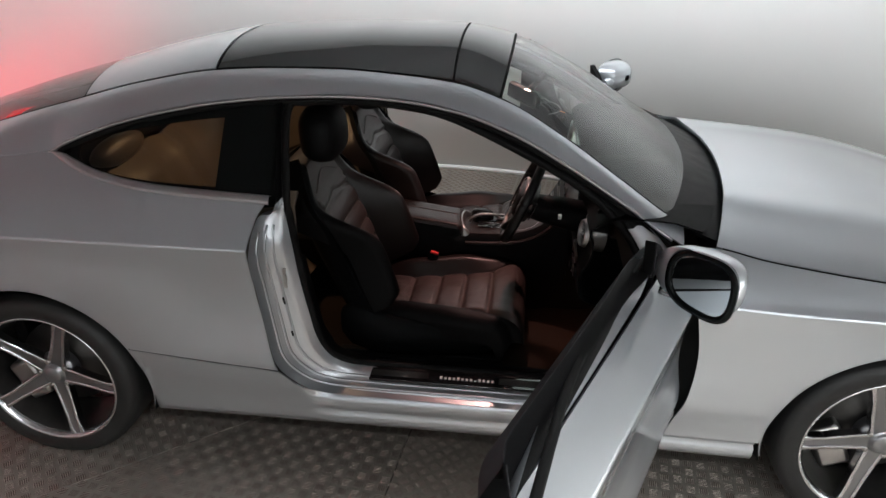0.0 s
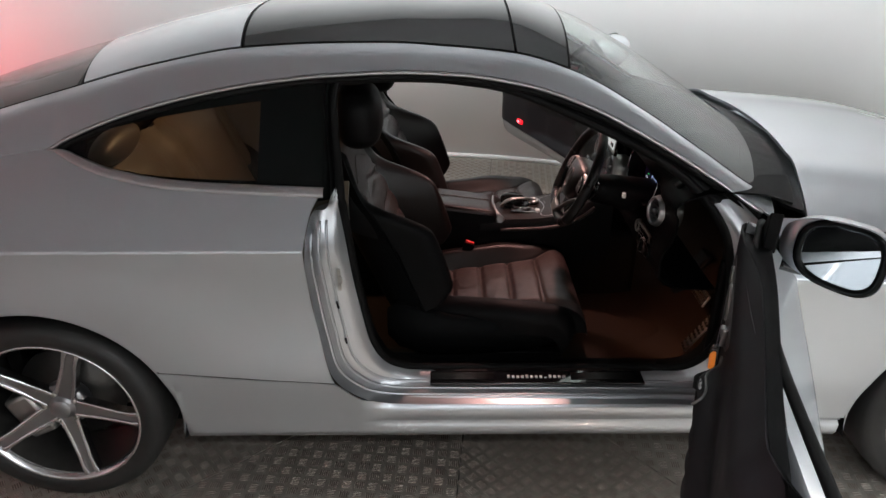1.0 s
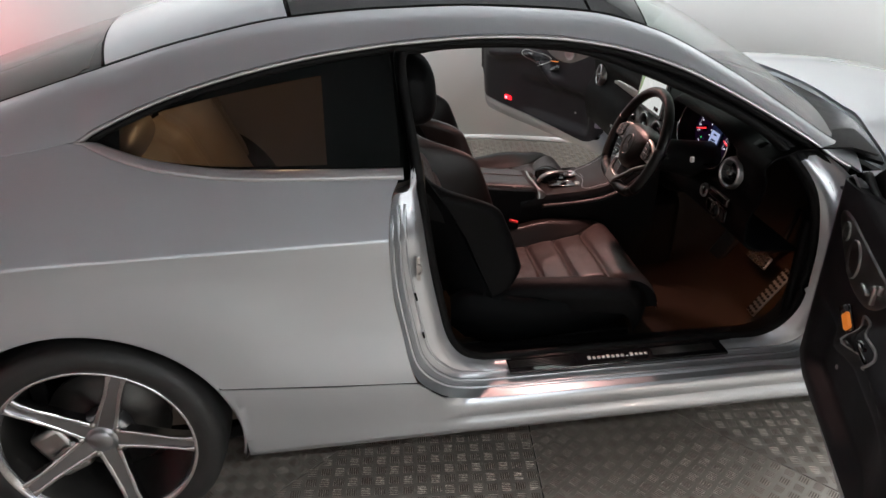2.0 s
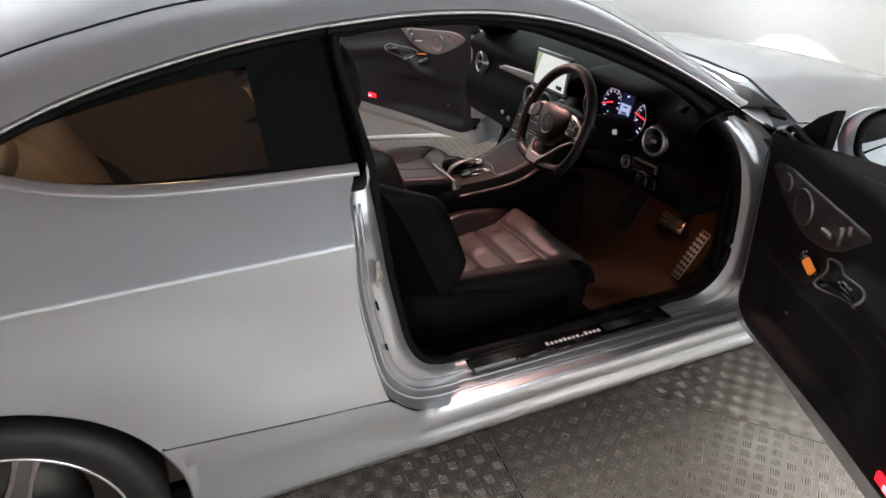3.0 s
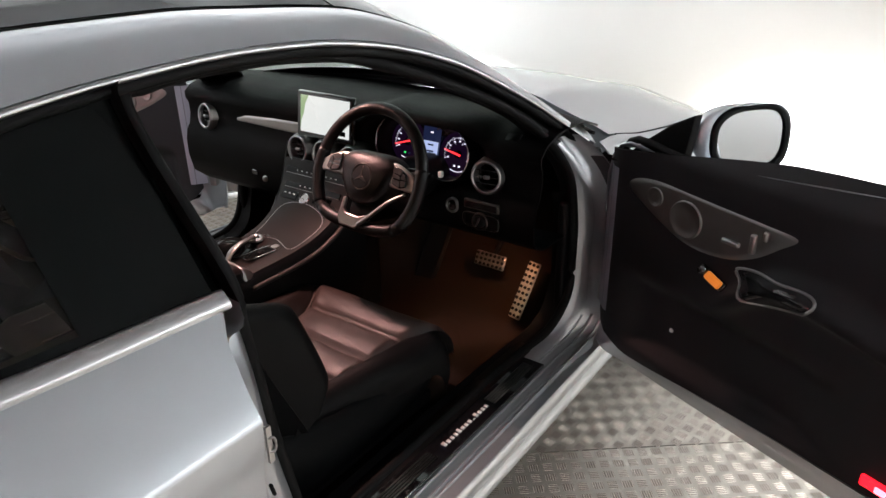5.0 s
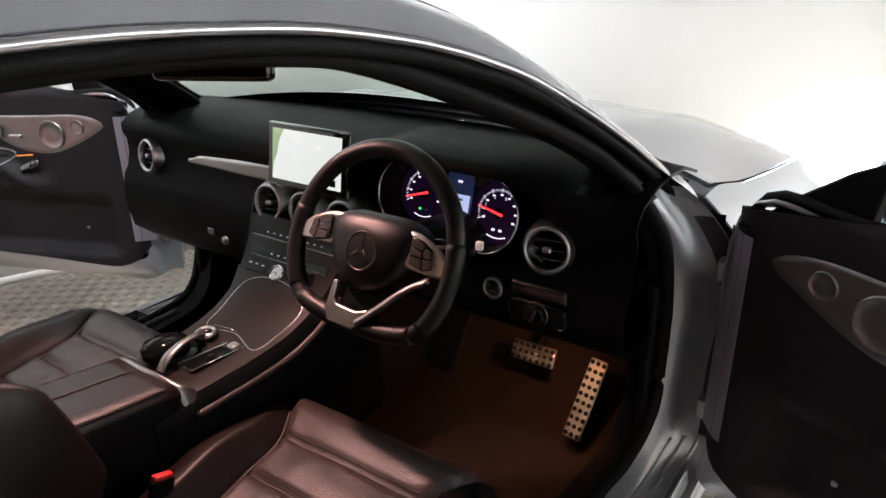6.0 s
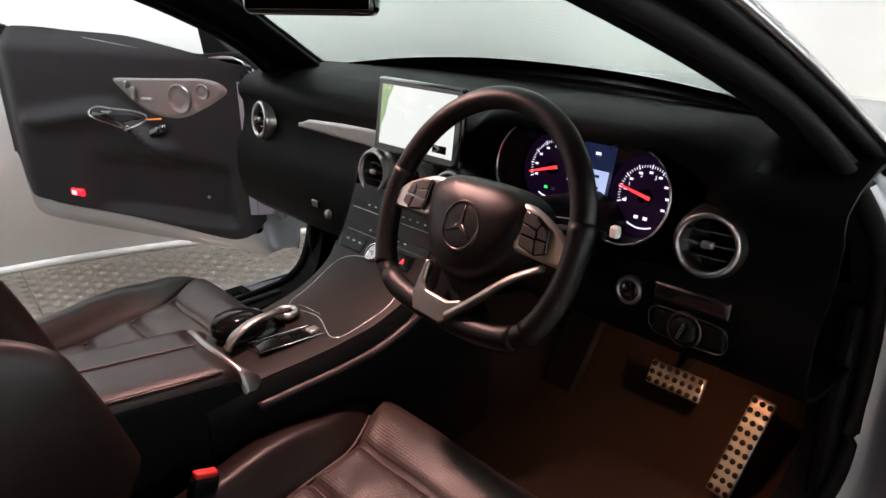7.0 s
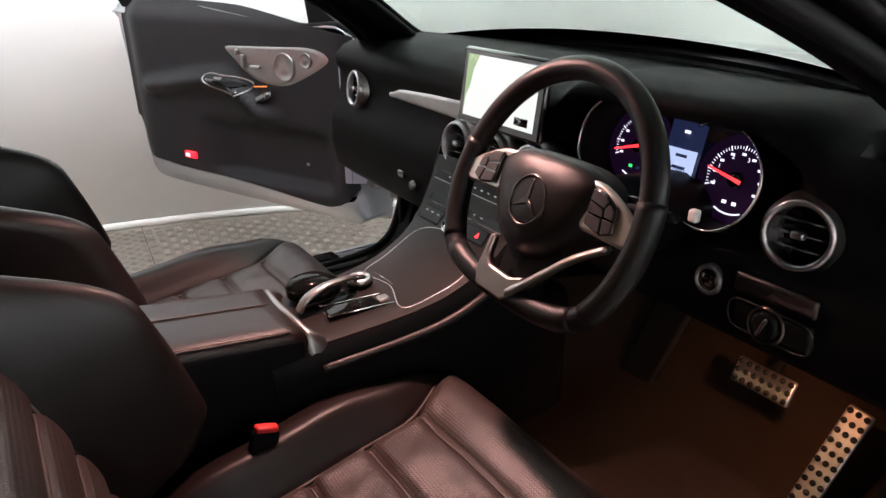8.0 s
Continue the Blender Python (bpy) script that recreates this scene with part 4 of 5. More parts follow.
def cushion_at(u, v):
    """u from the back to the front, v across; past 1 it falls down the side."""
    w = abs(v)
    x = 1.07 + 0.645 * min(u, 0.85)
    z = 0.472 + 0.046 * u - 0.018 * math.sin(math.pi * min(1, u * 1.05))
    if u > 0.85:
        k = (u - 0.85) / 0.15
        x += 0.085 * math.sin(k * math.pi / 2)
        z -= 0.100 * (1 - math.cos(k * math.pi / 2))
    half = 0.198 + 0.055 * smooth(0.20, 0.70, u)
    border = 0.62 + 0.33 * smooth(0.70, 0.98, u)
    q = w * border / 0.575 if w < 0.575 else border + (w - 0.575) * (1 - border) / 0.425
    z += 0.056 * smooth(0.57, 0.82, w) * (1 - 0.85 * smooth(0.50, 0.98, u)) * smooth(-0.05, 0.3, u)
    z -= 0.012 * math.exp(-((w - 0.575) / 0.022) ** 2)
    if w < 0.575:
        for s in SEAMS:
            z -= 0.011 * math.exp(-((u - s) / 0.010) ** 2)
        if u < SEAMS[-1]:
            z += 0.008 * abs(math.sin(math.pi * (u - SEAMS[0]) / 0.163)) ** 0.6
        else:
            z += 0.012 * math.sin(math.pi * min(1.0, (u - SEAMS[-1]) / 0.22)) ** 0.6
        z += 0.004 * noise.noise(Vector((u * 7, v * 4, 1.7))) + 0.0022 * noise.noise(Vector((u * 19, v * 9, 4.1)))
    y = sgn(v) * q * half
    if w > 0.86:
        k = min(1.0, (w - 0.86) / 0.14)
        y0 = (border + (0.86 - 0.575) * (1 - border) / 0.425) * half
        y = sgn(v) * (y0 + (half + 0.026 - y0) * math.sin(k * math.pi / 2))
        z -= 0.045 * (1 - math.cos(k * math.pi / 2))
    if w > 1.0:
        z -= (w - 1.0) * 0.25
    x -= 0.09 * smooth(0.60, 1.15, w) * smooth(0.60, 1.0, u)
    return Vector((x, y, z))


LEAN_BACK = radians(23.5)


def back_at(u, v, face=1.0):
    """u up the backrest, v across; the front face with its bolsters."""
    w = abs(v)
    half = 0.250 - 0.012 * smooth(0.0, 0.4, u) + 0.012 * smooth(0.3, 0.6, u) - 0.105 * smooth(0.66, 1.0, u) ** 1.4
    lift = 0.020 * math.sin(math.pi * min(1.0, u * 1.3))
    lift += (0.014 + 0.138 * (1 - smooth(0.38, 0.74, u))) * smooth(0.66, 0.88, w) * smooth(-0.15, 0.08, u)
    lift -= 0.013 * math.exp(-((w - 0.68) / 0.025) ** 2) * (u < 0.72)
    if w < 0.68 and u < 0.70:
        for s in (0.12, 0.25, 0.38, 0.51):
            lift -= 0.009 * math.exp(-((u - s) / 0.010) ** 2)
        lift += 0.005 * abs(math.sin(math.pi * (u + 0.01) / 0.13))
    lift -= 0.010 * math.exp(-((u - 0.69 + 0.06 * w) / 0.014) ** 2) * (w < 0.70)
    y = v * half
    if w > 0.84:
        k = min(1.0, (w - 0.84) / 0.16)
        y = sgn(v) * half * (0.84 + 0.16 * math.sin(k * math.pi / 2))
        lift -= 0.040 * (1 - math.cos(k * math.pi / 2))
    if w > 1.0:
        lift -= (w - 1.0) * 0.30
    d = Vector((-math.sin(LEAN_BACK), 0, math.cos(LEAN_BACK)))
    n = Vector((math.cos(LEAN_BACK), 0, math.sin(LEAN_BACK)))
    top_roll = 0.06 * smooth(0.92, 1.0, u) ** 2
    return Vector((1.125, y, 0.50)) + d * (0.60 * u) + n * (lift - top_roll)


def front_seat(yc, belt_side, outer):
    place = Matrix.Translation((0, yc, 0))

    def put(name, form, mat, parent, label="", **more):
        return part(name, moved(form, place), mat, parent, label, **more)

    seat = put("seat", rows_of(cushion_at, steps(0, 1, 90), steps(-0.575, 0.575, 26)), PERF, car, "dark leather sports seat with fluted cushion")
    for s in (-1, 1):
        put("cushion_bolster", rows_of(cushion_at, steps(0, 1, 44), [s * k for k in steps(0.575, 1.18, 26)]), LEATHER if s == belt_side else outer, seat, "smooth leather side bolster")
        put("back_bolster", rows_of(back_at, steps(0, 1, 44), [s * k for k in steps(0.68, 1.30, 26)]), LEATHER if s == belt_side else outer, seat)
        put("bolster_piping", tube([cushion_at(u, s * 0.578) + Vector((0, 0, 0.004)) for u in steps(0.02, 0.98, 30)], 0.0028, 6), THREAD, seat)
        put("back_piping", tube([back_at(u, s * 0.682) + Vector((0.004, 0, 0)) for u in steps(0.02, 0.70, 30)], 0.0026, 6), THREAD, seat)
    for u in SEAMS:
        put("cushion_piping", tube([cushion_at(u, v) + Vector((0, 0, 0.0045)) for v in steps(-0.56, 0.56, 20)], 0.0022, 6), THREAD, seat)
    put("back_panel", rows_of(back_at, steps(0, 1, 90), steps(-0.68, 0.68, 26)), PERF, seat)
    for u in (0.12, 0.25, 0.38, 0.51):
        put("flute_piping", tube([back_at(u, v) + Vector((0.005, 0, 0.002)) for v in steps(-0.66, 0.66, 16)], 0.0030, 6), THREAD, seat)
    # hard shell behind and beneath
    d = Vector((-math.sin(LEAN_BACK), 0, math.cos(LEAN_BACK)))
    n = Vector((math.cos(LEAN_BACK), 0, math.sin(LEAN_BACK)))
    shell = []
    for u in steps(-0.16, 1.0, 26):
        half = (0.252 + 0.004 * smooth(0.3, 0.6, u) - 0.108 * smooth(0.66, 1.0, u) ** 1.4)
        c = Vector((1.125, 0, 0.50)) + d * 0.60 * u
        depth = 0.105 - 0.03 * smooth(0.4, 1.0, u)
        shell.append([c + Vector((0, v * half, 0)) + n * (0.035 * (1 - 0.9 * smooth(0.5, 0.95, u)) - (depth + 0.03) * (1 - abs(v) ** 5)) for v in steps(-1, 1, 24)])
    put("back_shell", sheet(shell), SHELL, seat, "black seat back shell", thick=0.008)
    for s in (-1, 1):
        rows = []
        for x, zl, zh, o in ((1.03, 0.40, 0.50, -0.02), (1.07, 0.365, 0.535, 0.0), (1.15, 0.345, 0.520, 0.010), (1.25, 0.345, 0.490, 0.012), (1.40, 0.350, 0.480, 0.010), (1.55, 0.365, 0.480, 0.004), (1.63, 0.390, 0.475, -0.01)):
            y = s * (0.255 + o)
            rows.append([(x, y - s * 0.05, zl), (x, y - s * 0.01, zl + 0.01), (x, y, (zl + zh) / 2), (x, y - s * 0.008, zh - 0.01), (x, y - s * 0.03, zh)])
        put("seat_side", sheet(rows), SHELL, seat, "black plastic seat side", thick=0.006)
        put("seat_rail", block((0.62, 0.03, 0.05), Matrix.Translation((1.32, s * 0.20, 0.300))), PLASTIC, seat, bevel=0.004)
    put("seat_base", block((0.46, 0.42, 0.12), Matrix.Translation((1.33, 0, 0.385))), PLASTIC, seat, bevel=0.02)
    # headrest grown out of the backrest
    rows = []
    for k in steps(0, 1, 16):
        z = 1.005 + 0.212 * k
        f = math.sqrt(max(0.02, 1 - abs(2 * k - 1) ** 3.2))
        rows.append([(0.945 - 0.010 * k + (0.078 * f) * math.cos(t) * (1 if math.cos(t) > 0 else 0.9), 0.132 * f * sgn(math.sin(t)) * abs(math.sin(t)) ** 0.55, z) for t in steps(0, 2 * math.pi * 31 / 32, 31)])
    hr = put("headrest", join(sheet(rows, False, True), ([rows[-1][i] for i in range(32)], [tuple(range(32))])), SHELLSOFT, seat, "black leather headrest")
    put("stitch_line", tube([back_at(0.80 + 0.05 * math.cos(v * 2.2), v * 0.6) + Vector((0.003, 0, 0.001)) for v in steps(-1, 1, 20)], 0.0018, 5), THREAD, seat)
    # buckle by the tunnel
    bs = belt_side
    put("belt_buckle", block((0.042, 0.018, 0.09), Matrix.Translation((1.305, bs * 0.186, 0.508)) @ pose(0, 0, 0, 0, 18, 0)), PLASTIC, seat, "black belt buckle with a red button", bevel=0.006)
    put("buckle_button", block((0.034, 0.015, 0.010), Matrix.Translation((1.319, bs * 0.186, 0.554)) @ pose(0, 0, 0, 0, 18, 0)), REDPLASTIC, seat, "red buckle button", bevel=0.003)
    return seat


# driver's outer bolsters: same leather, its unlit side put into a blacker colour
front_seat(-0.347, 1, SHELLSOFT)
front_seat(0.390, -1, LEATHER)

# ---- rear bench ----
def bench_back(u, v):
    w = abs(v)
    bulge = 0.03 * math.cos(2.2 * (w - 0.5) * 2) + 0.035 * smooth(0.10, 0.0, abs(w - 0.0) - 0.0)
    bulge -= 0.015 * math.exp(-((w - 0.5) ** 2 - 0.09) ** 2 * 900)
    z = 0.44 + 0.52 * u
    return (0.36 - 0.22 * u + bulge - 0.05 * smooth(0.85, 1, u), v * 0.66, z)


def bench_seat(u, v):
    w = abs(v)
    z = 0.43 + 0.04 * u + 0.02 * math.cos(4.4 * (w - 0.5)) - 0.06 * smooth(0.85, 1.0, u)
    return (0.32 + 0.46 * u, v * 0.64, z)


BENCH = material("rear_leather", (0.10, 0.078, 0.055), 0.42, 0.0, 0.0, 0.15, 12, 0.4, 600)
rear = part("rear_bench", sheet([[bench_seat(u, v) for v in steps(-1, 1, 40)] for u in steps(0, 1, 16)]), BENCH, car, "leather rear bench with two seats", thick=0.02)
part("rear_backrest", sheet([[bench_back(u, v) for v in steps(-1, 1, 50)] for u in steps(0, 1, 20)]), BENCH, rear, thick=0.03)
for s in (-1, 1):
    part("rear_headrest", lathe([(0.0, -0.05), (0.07, -0.045), (0.10, -0.02), (0.105, 0.02), (0.07, 0.045), (0.0, 0.05)], 24, Matrix.Translation((0.13, s * 0.35, 1.01)) @ pose(0, 0, 0, 0, 80, 0) @ Matrix.Diagonal((0.5, 1.6, 0.8, 1))), BENCH, rear)
part("parcel_shelf", block((0.40, 1.30, 0.02), Matrix.Translation((-0.12, 0, 0.985))), LINER, car, bevel=0.004)

# ---- cabin lining ----
for pick in (lambda f: f, mirrored):
    part("rear_side_trim", pick(sheet([[(x, -0.745 + 0.02 * smooth(0.7, 0.9, z) + (0.045 if z > 0.97 else 0), z) for z in (0.26, 0.45, 0.62, 0.66, 0.70, 0.85, 0.97, 1.005)] for x in steps(0.05, 0.945, 14)])), BENCH, car, "brown rear side trim", thick=0.01)
    part("pillar_trim", pick(sheet([[(x, -gutter_y(x) + 0.020, gutter(x) - 0.018), (x, -gutter_y(x) + 0.055, gutter(x) - 0.022), (x, -edge_y(x) + 0.070, edge_z(x) - 0.040), (x, -edge_y(x) + 0.022, edge_z(x) - 0.016)] for x in steps(0.85, 2.13, 50)])), LINER, car, "black windscreen pillar trim", thick=0.008)
    part("kick_panel", pick(block((0.30, 0.03, 0.50), Matrix.Translation((2.20, -0.72, 0.52)))), PLASTIC, car, bevel=0.01)

# ---- dashboard ----
def dash_profile(y):
    """The section of the dashboard at y, from the windscreen down to the footwell."""
    hump = math.exp(-((y + 0.345) / 0.20) ** 8)
    e = 0.02 * (abs(y) / 0.7) ** 2
    drv = smooth(0.10, 0.20, -y)
    reach = 0.125 * (1 - (abs(y) / 0.735) ** 2.3)
    return [(2.235 - e + reach, 0.958), (2.15 - e + 0.6 * reach, 0.985), (2.05 + 0.2 * reach, 0.990 + 0.012 * hump), (1.97, 0.985 + 0.022 * hump), (1.91 - 0.03 * hump, 0.966 + 0.040 * hump), (1.885 - 0.03 * hump, 0.945 + 0.045 * hump),
            (1.885 + 0.10 * hump, 0.925 + 0.02 * hump), (1.895 + 0.075 * hump, 0.905), (1.895 + 0.085 * hump, 0.865), (1.885 + 0.075 * hump, 0.828), (1.87 + 0.01 * hump, 0.808), (1.862, 0.775), (1.860 + 0.005 * drv, 0.72 - 0.005 * drv), (1.872 + 0.01 * drv, 0.655 + 0.04 * drv), (1.92, 0.615 + 0.065 * drv), (2.04, 0.590 + 0.085 * drv)]


ys = steps(-0.735, 0.735, 110)
dash = part("dashboard", sheet([[(x, y, z) for x, z in dash_profile(y)] for y in ys]), SOFT, car, "black soft-touch dashboard", thick=0.006)


def vent(x, y, z, r, yaw=0.0):
    m = Matrix.Translation((x, y, z)) @ Matrix.Rotation(radians(yaw), 4, "Z") @ pose(0, 0, 0, 0, -82, 0)
    v = part("air_vent", lathe([(r * 0.98, -0.05), (r * 1.12, -0.03), (r * 1.14, -0.012), (r * 1.08, 0.0), (r, 0.004), (r * 0.90, 0.002), (r * 0.86, -0.004), (r * 0.84, -0.03)], 40, m), TRIM, dash, "round air vent with metal ring")
    part("vent_housing", lathe([(r * 1.34, -0.07), (r * 1.30, -0.04), (r * 1.20, -0.012), (r * 1.08, -0.004)], 40, m), ALU, dash, "grey metal vent housing")
    forms = [block((0.0022, r * 1.6, 0.016), m @ Matrix.Translation((k * r * 0.42, 0, -0.014))) for k in (-1, 0, 1)]
    part("vent_slats", join(*forms, lathe([(r * 0.86, -0.028), (0, -0.03)], 24, m)), GLOSS, dash)
    part("vent_knob", block((0.010, 0.017, 0.012), m @ Matrix.Translation((0, 0, -0.004))), TRIM, dash, bevel=0.003)


vent(1.875, 0.625, 0.872, 0.042, -8)
vent(1.872, -0.578, 0.868, 0.042, 8)
for yy in (0.112, 0.0, -0.112):
    vent(1.838, yy, 0.842, 0.041)
# metal strip across the passenger side
part("trim_strip", sheet([[(1.8925 - 0.003 * (1 - abs(2 * k - 1) ** 12), y, lo_z + (hi_z - lo_z) * k) for k in steps(0, 1, 8)] for y, lo_z, hi_z in ((y, 0.872 + 0.004 * (y - 0.11) / 0.33, 0.917 - 0.022 * (y - 0.11) / 0.33 - 0.010 * smooth(0.41, 0.455, y)) for y in steps(0.115, 0.46, 24))]), ALU, dash, "brushed metal dashboard strip", thick=0.004)
# centre screen
SCREEN = material("screen_map", (0.02, 0.02, 0.02), 0.15, emit=(0.80, 0.82, 0.80), power=0.9, spec=0.1)
GREEN = material("screen_green", (0.02, 0.02, 0.02), 0.15, emit=(0.36, 0.50, 0.28), power=0.8)
sm = Matrix.Translation((1.858, -0.010, 0.957)) @ pose(0, 0, 0, 0, 8, 0)
part("screen", block((0.014, 0.240, 0.142), sm), GLOSS, dash, "black framed centre screen showing a pale map", bevel=0.006)
part("screen_picture", block((0.001, 0.204, 0.112), sm @ Matrix.Translation((-0.0078, 0, 0.002))), SCREEN, dash)
part("map_green", slab([(0.102, 0.056), (0.068, 0.056), (0.082, 0.030), (0.088, 0.0), (0.098, -0.02), (0.102, -0.05)], 0.0006, sm @ Matrix.Translation((-0.0084, 0, 0.002)) @ Matrix(((0, 0, -1, 0), (1, 0, 0, 0), (0, 1, 0, 0), (0, 0, 0, 1)))), GREEN, dash)
part("map_box", block((0.0008, 0.036, 0.014), sm @ Matrix.Translation((-0.0088, -0.070, -0.040))), GLOSS, dash)
part("screen_foot", block((0.03, 0.12, 0.05), Matrix.Translation((1.885, -0.01, 0.895))), PLASTIC, dash, bevel=0.006)
# instruments
NEEDLE = material("red_needle", (0.3, 0.01, 0.01), 0.4, emit=(1.0, 0.03, 0.04), power=2.2)
TICKS = material("white_ticks", (0.3, 0.3, 0.3), 0.4, emit=(0.80, 0.78, 0.95), power=1.2)
DISPLAY = material("blue_display", (0.02, 0.03, 0.06), 0.2, emit=(0.05, 0.07, 0.22), power=0.18)
PALE = material("pale_display", (0.05, 0.05, 0.06), 0.2, emit=(0.50, 0.60, 0.95), power=0.8)
GREENLIT = material("green_telltale", (0.02, 0.1, 0.03), 0.3, emit=(0.05, 0.9, 0.2), power=1.0)
PURPLE = material("dial_face", (0.006, 0.004, 0.010), 0.8, emit=(0.10, 0.03, 0.16), power=0.05, spec=0.1)


def lettering(name, text, size, m, mat, parent):
    """Printed characters in the built-in font."""
    data = bpy.data.curves.new(name, "FONT")
    data.body, data.size = text, size
    data.materials.append(mat)
    ob = new(name, data)
    ob.matrix_world = m
    ob.parent = parent
    return ob


cluster_m = Matrix.Translation((1.955, -0.345, 0.897)) @ pose(0, 0, 0, 0, 14, 0) @ Matrix(((0, 0, -1, 0), (-1, 0, 0, 0), (0, 1, 0, 0), (0, 0, 0, 1)))
inst = part("instrument_cluster", slab([(-0.185, -0.06), (-0.19, 0.03), (-0.14, 0.075), (0.14, 0.075), (0.19, 0.03), (0.185, -0.06)], 0.008, cluster_m @ Matrix.Translation((0, 0, -0.012))), GLOSS, dash.parent, "instrument cluster with two round dials and a lit display")
for cx, cy, zero, needle in ((-0.094, 0.0, 205, 197), (0.088, -0.010, 200, 168)):
    base = cluster_m @ Matrix.Translation((cx, cy, 0.0))
    arc = [radians((180 if cx < 0 else 0) + k) for k in steps(-115, 115, 36)]
    part("dial_ring", sheet([[base @ Vector((r * math.cos(t), r * math.sin(t), h)) for r, h in ((0.064, 0.0), (0.066, 0.03), (0.072, 0.062), (0.076, 0.064), (0.076, 0.058), (0.078, 0.0))] for t in arc]), PLASTIC, inst)
    mid = 180 if cx < 0 else 0
    part("dial_bezel", tube([base @ Vector((0.0745 * math.cos(t), 0.0745 * math.sin(t), 0.064)) for t in steps(radians(mid - 122), radians(mid + 122), 40)], 0.0022, 6), CHROME, inst)
    part("dial_face", lathe([(0.0, 0.001), (0.064, 0.001)], 40, base), PURPLE, inst)
    forms = []
    for i in range(41):
        t = radians(zero - i * 5.6)
        long = 0.007 if i % 5 == 0 else 0.004
        forms.append(block((long, 0.0009 if i % 5 else 0.0016, 0.0005), base @ Matrix.Rotation(t, 4, "Z") @ Matrix.Translation((0.046, 0, 0.002))))
    part("dial_ticks", join(*forms), TICKS, inst)
    for i in range(0, 41, 5):
        t = radians(zero - i * 5.6)
        part("dial_mark", block((0.006, 0.0035, 0.0005), base @ Matrix.Translation((0.037 * math.cos(t), 0.037 * math.sin(t), 0.002))), TICKS, inst)
    part("needle", slab([(-0.012, -0.0026), (0.046, -0.0012), (0.046, 0.0012), (-0.012, 0.0026)], 0.001, base @ Matrix.Rotation(radians(needle), 4, "Z") @ Matrix.Translation((0, 0, 0.0085))), NEEDLE, inst)
    part("dial_hub", lathe([(0.0, 0.008), (0.011, 0.007), (0.012, 0.001)], 20, base), GLOSS, inst)
    for i in range(2):
        part("telltale", block((0.007, 0.005, 0.0005), base @ Matrix.Translation((-0.008 + 0.016 * i, -0.034, 0.002))), GREENLIT if cx < 0 and i == 0 else (DISPLAY if cx < 0 else TICKS), inst)
    if cx > 0:
        for i, digit in enumerate("0123"):
            t = radians(zero - i * 44)
            lettering("dial_digit", digit, 0.009, base @ Matrix.Translation((0.033 * math.cos(t) - 0.003, 0.033 * math.sin(t) - 0.003, 0.0035)), TICKS, inst)
        lettering("clock_digits", "01:01", 0.008, base @ Matrix.Translation((-0.050, -0.045, 0.006)), TICKS, inst)
    part("fuel_bar", tube([base @ Vector((0.050 * math.cos(t), 0.050 * math.sin(t), 0.002)) for t in steps(radians(245), radians(295), 10)], 0.0012, 5), TICKS, inst)
part("centre_display", block((0.062, 0.108, 0.002), cluster_m @ Matrix.Translation((0, 0.002, 0.016))), DISPLAY, inst, "lit blue centre display")
part("display_panel", block((0.052, 0.052, 0.001), cluster_m @ Matrix.Translation((0, -0.012, 0.0176))), PALE, inst)
for k, (yy, w) in enumerate(((0.004, 0.020), (-0.014, 0.024), (-0.042, 0.024), (0.040, 0.010))):
    part("display_bar", block((w, 0.0045, 0.0006), cluster_m @ Matrix.Translation((0.0, yy, 0.0184))), TICKS if k > 1 else DISPLAY, inst)
lettering("odometer_digits", "02940", 0.012, cluster_m @ Matrix.Translation((-0.017, -0.022, 0.0186)), DISPLAY, inst)
# driver's side switches
def on_face(y, z, x=1.862):
    return Matrix.Translation((x, y, z)) @ pose(0, 0, 0, 0, -84, 0)


part("start_button", lathe([(0.0155, 0.004), (0.017, 0.007), (0.020, 0.007), (0.022, 0.003), (0.023, -0.02)], 30, on_face(-0.476, 0.772, 1.862)), DOORPLATE, dash, "round start button with a metal ring")
part("button_cap", lathe([(0.0, 0.005), (0.014, 0.0045), (0.0158, 0.002)], 26, on_face(-0.476, 0.772, 1.862)), GLOSS, dash)
part("switch_slot", block((0.012, 0.112, 0.026), Matrix.Translation((1.856, -0.576, 0.792))), BADGE, dash, "narrow trim slot", bevel=0.004)
part("slot_face", block((0.010, 0.106, 0.021), Matrix.Translation((1.8545, -0.576, 0.792))), GLOSS, dash, bevel=0.003)
part("light_switch_panel", block((0.012, 0.112, 0.042), Matrix.Translation((1.858, -0.575, 0.748))), BORDER, dash, bevel=0.008)
part("panel_rim", tube(sweep([(1.851, -0.522, 0.766), (1.851, -0.575, 0.769), (1.851, -0.628, 0.766), (1.851, -0.630, 0.731), (1.851, -0.575, 0.727), (1.851, -0.524, 0.731)], 4, True), 0.0009, 6, True), BADGE, dash)
part("light_knob", lathe([(0.0, 0.010), (0.015, 0.010), (0.019, 0.007), (0.021, 0.0)], 30, on_face(-0.573, 0.747, 1.851)), BORDER, dash, "rotary light switch")
part("knob_ring", lathe([(0.0220, 0.0), (0.023, 0.003), (0.0245, 0.003), (0.026, -0.004)], 36, on_face(-0.573, 0.747, 1.851)), BADGE, dash)
part("knob_grip", block((0.006, 0.005, 0.028), Matrix.Translation((1.841, -0.573, 0.748)) @ pose(0, 0, 0, 20, 0, 0)), BUTTON, dash, bevel=0.002)
part("corner_grille", slab([(-0.02, -0.022), (0.02, -0.018), (0.022, 0.012), (0.0, 0.026), (-0.018, 0.012)], 0.004, Matrix.Translation((1.915, -0.632, 0.968)) @ pose(0, 0, 0, 0, -40, 0) @ pose(0, 0, 0, 0, 0, 90)), PLASTIC, dash)
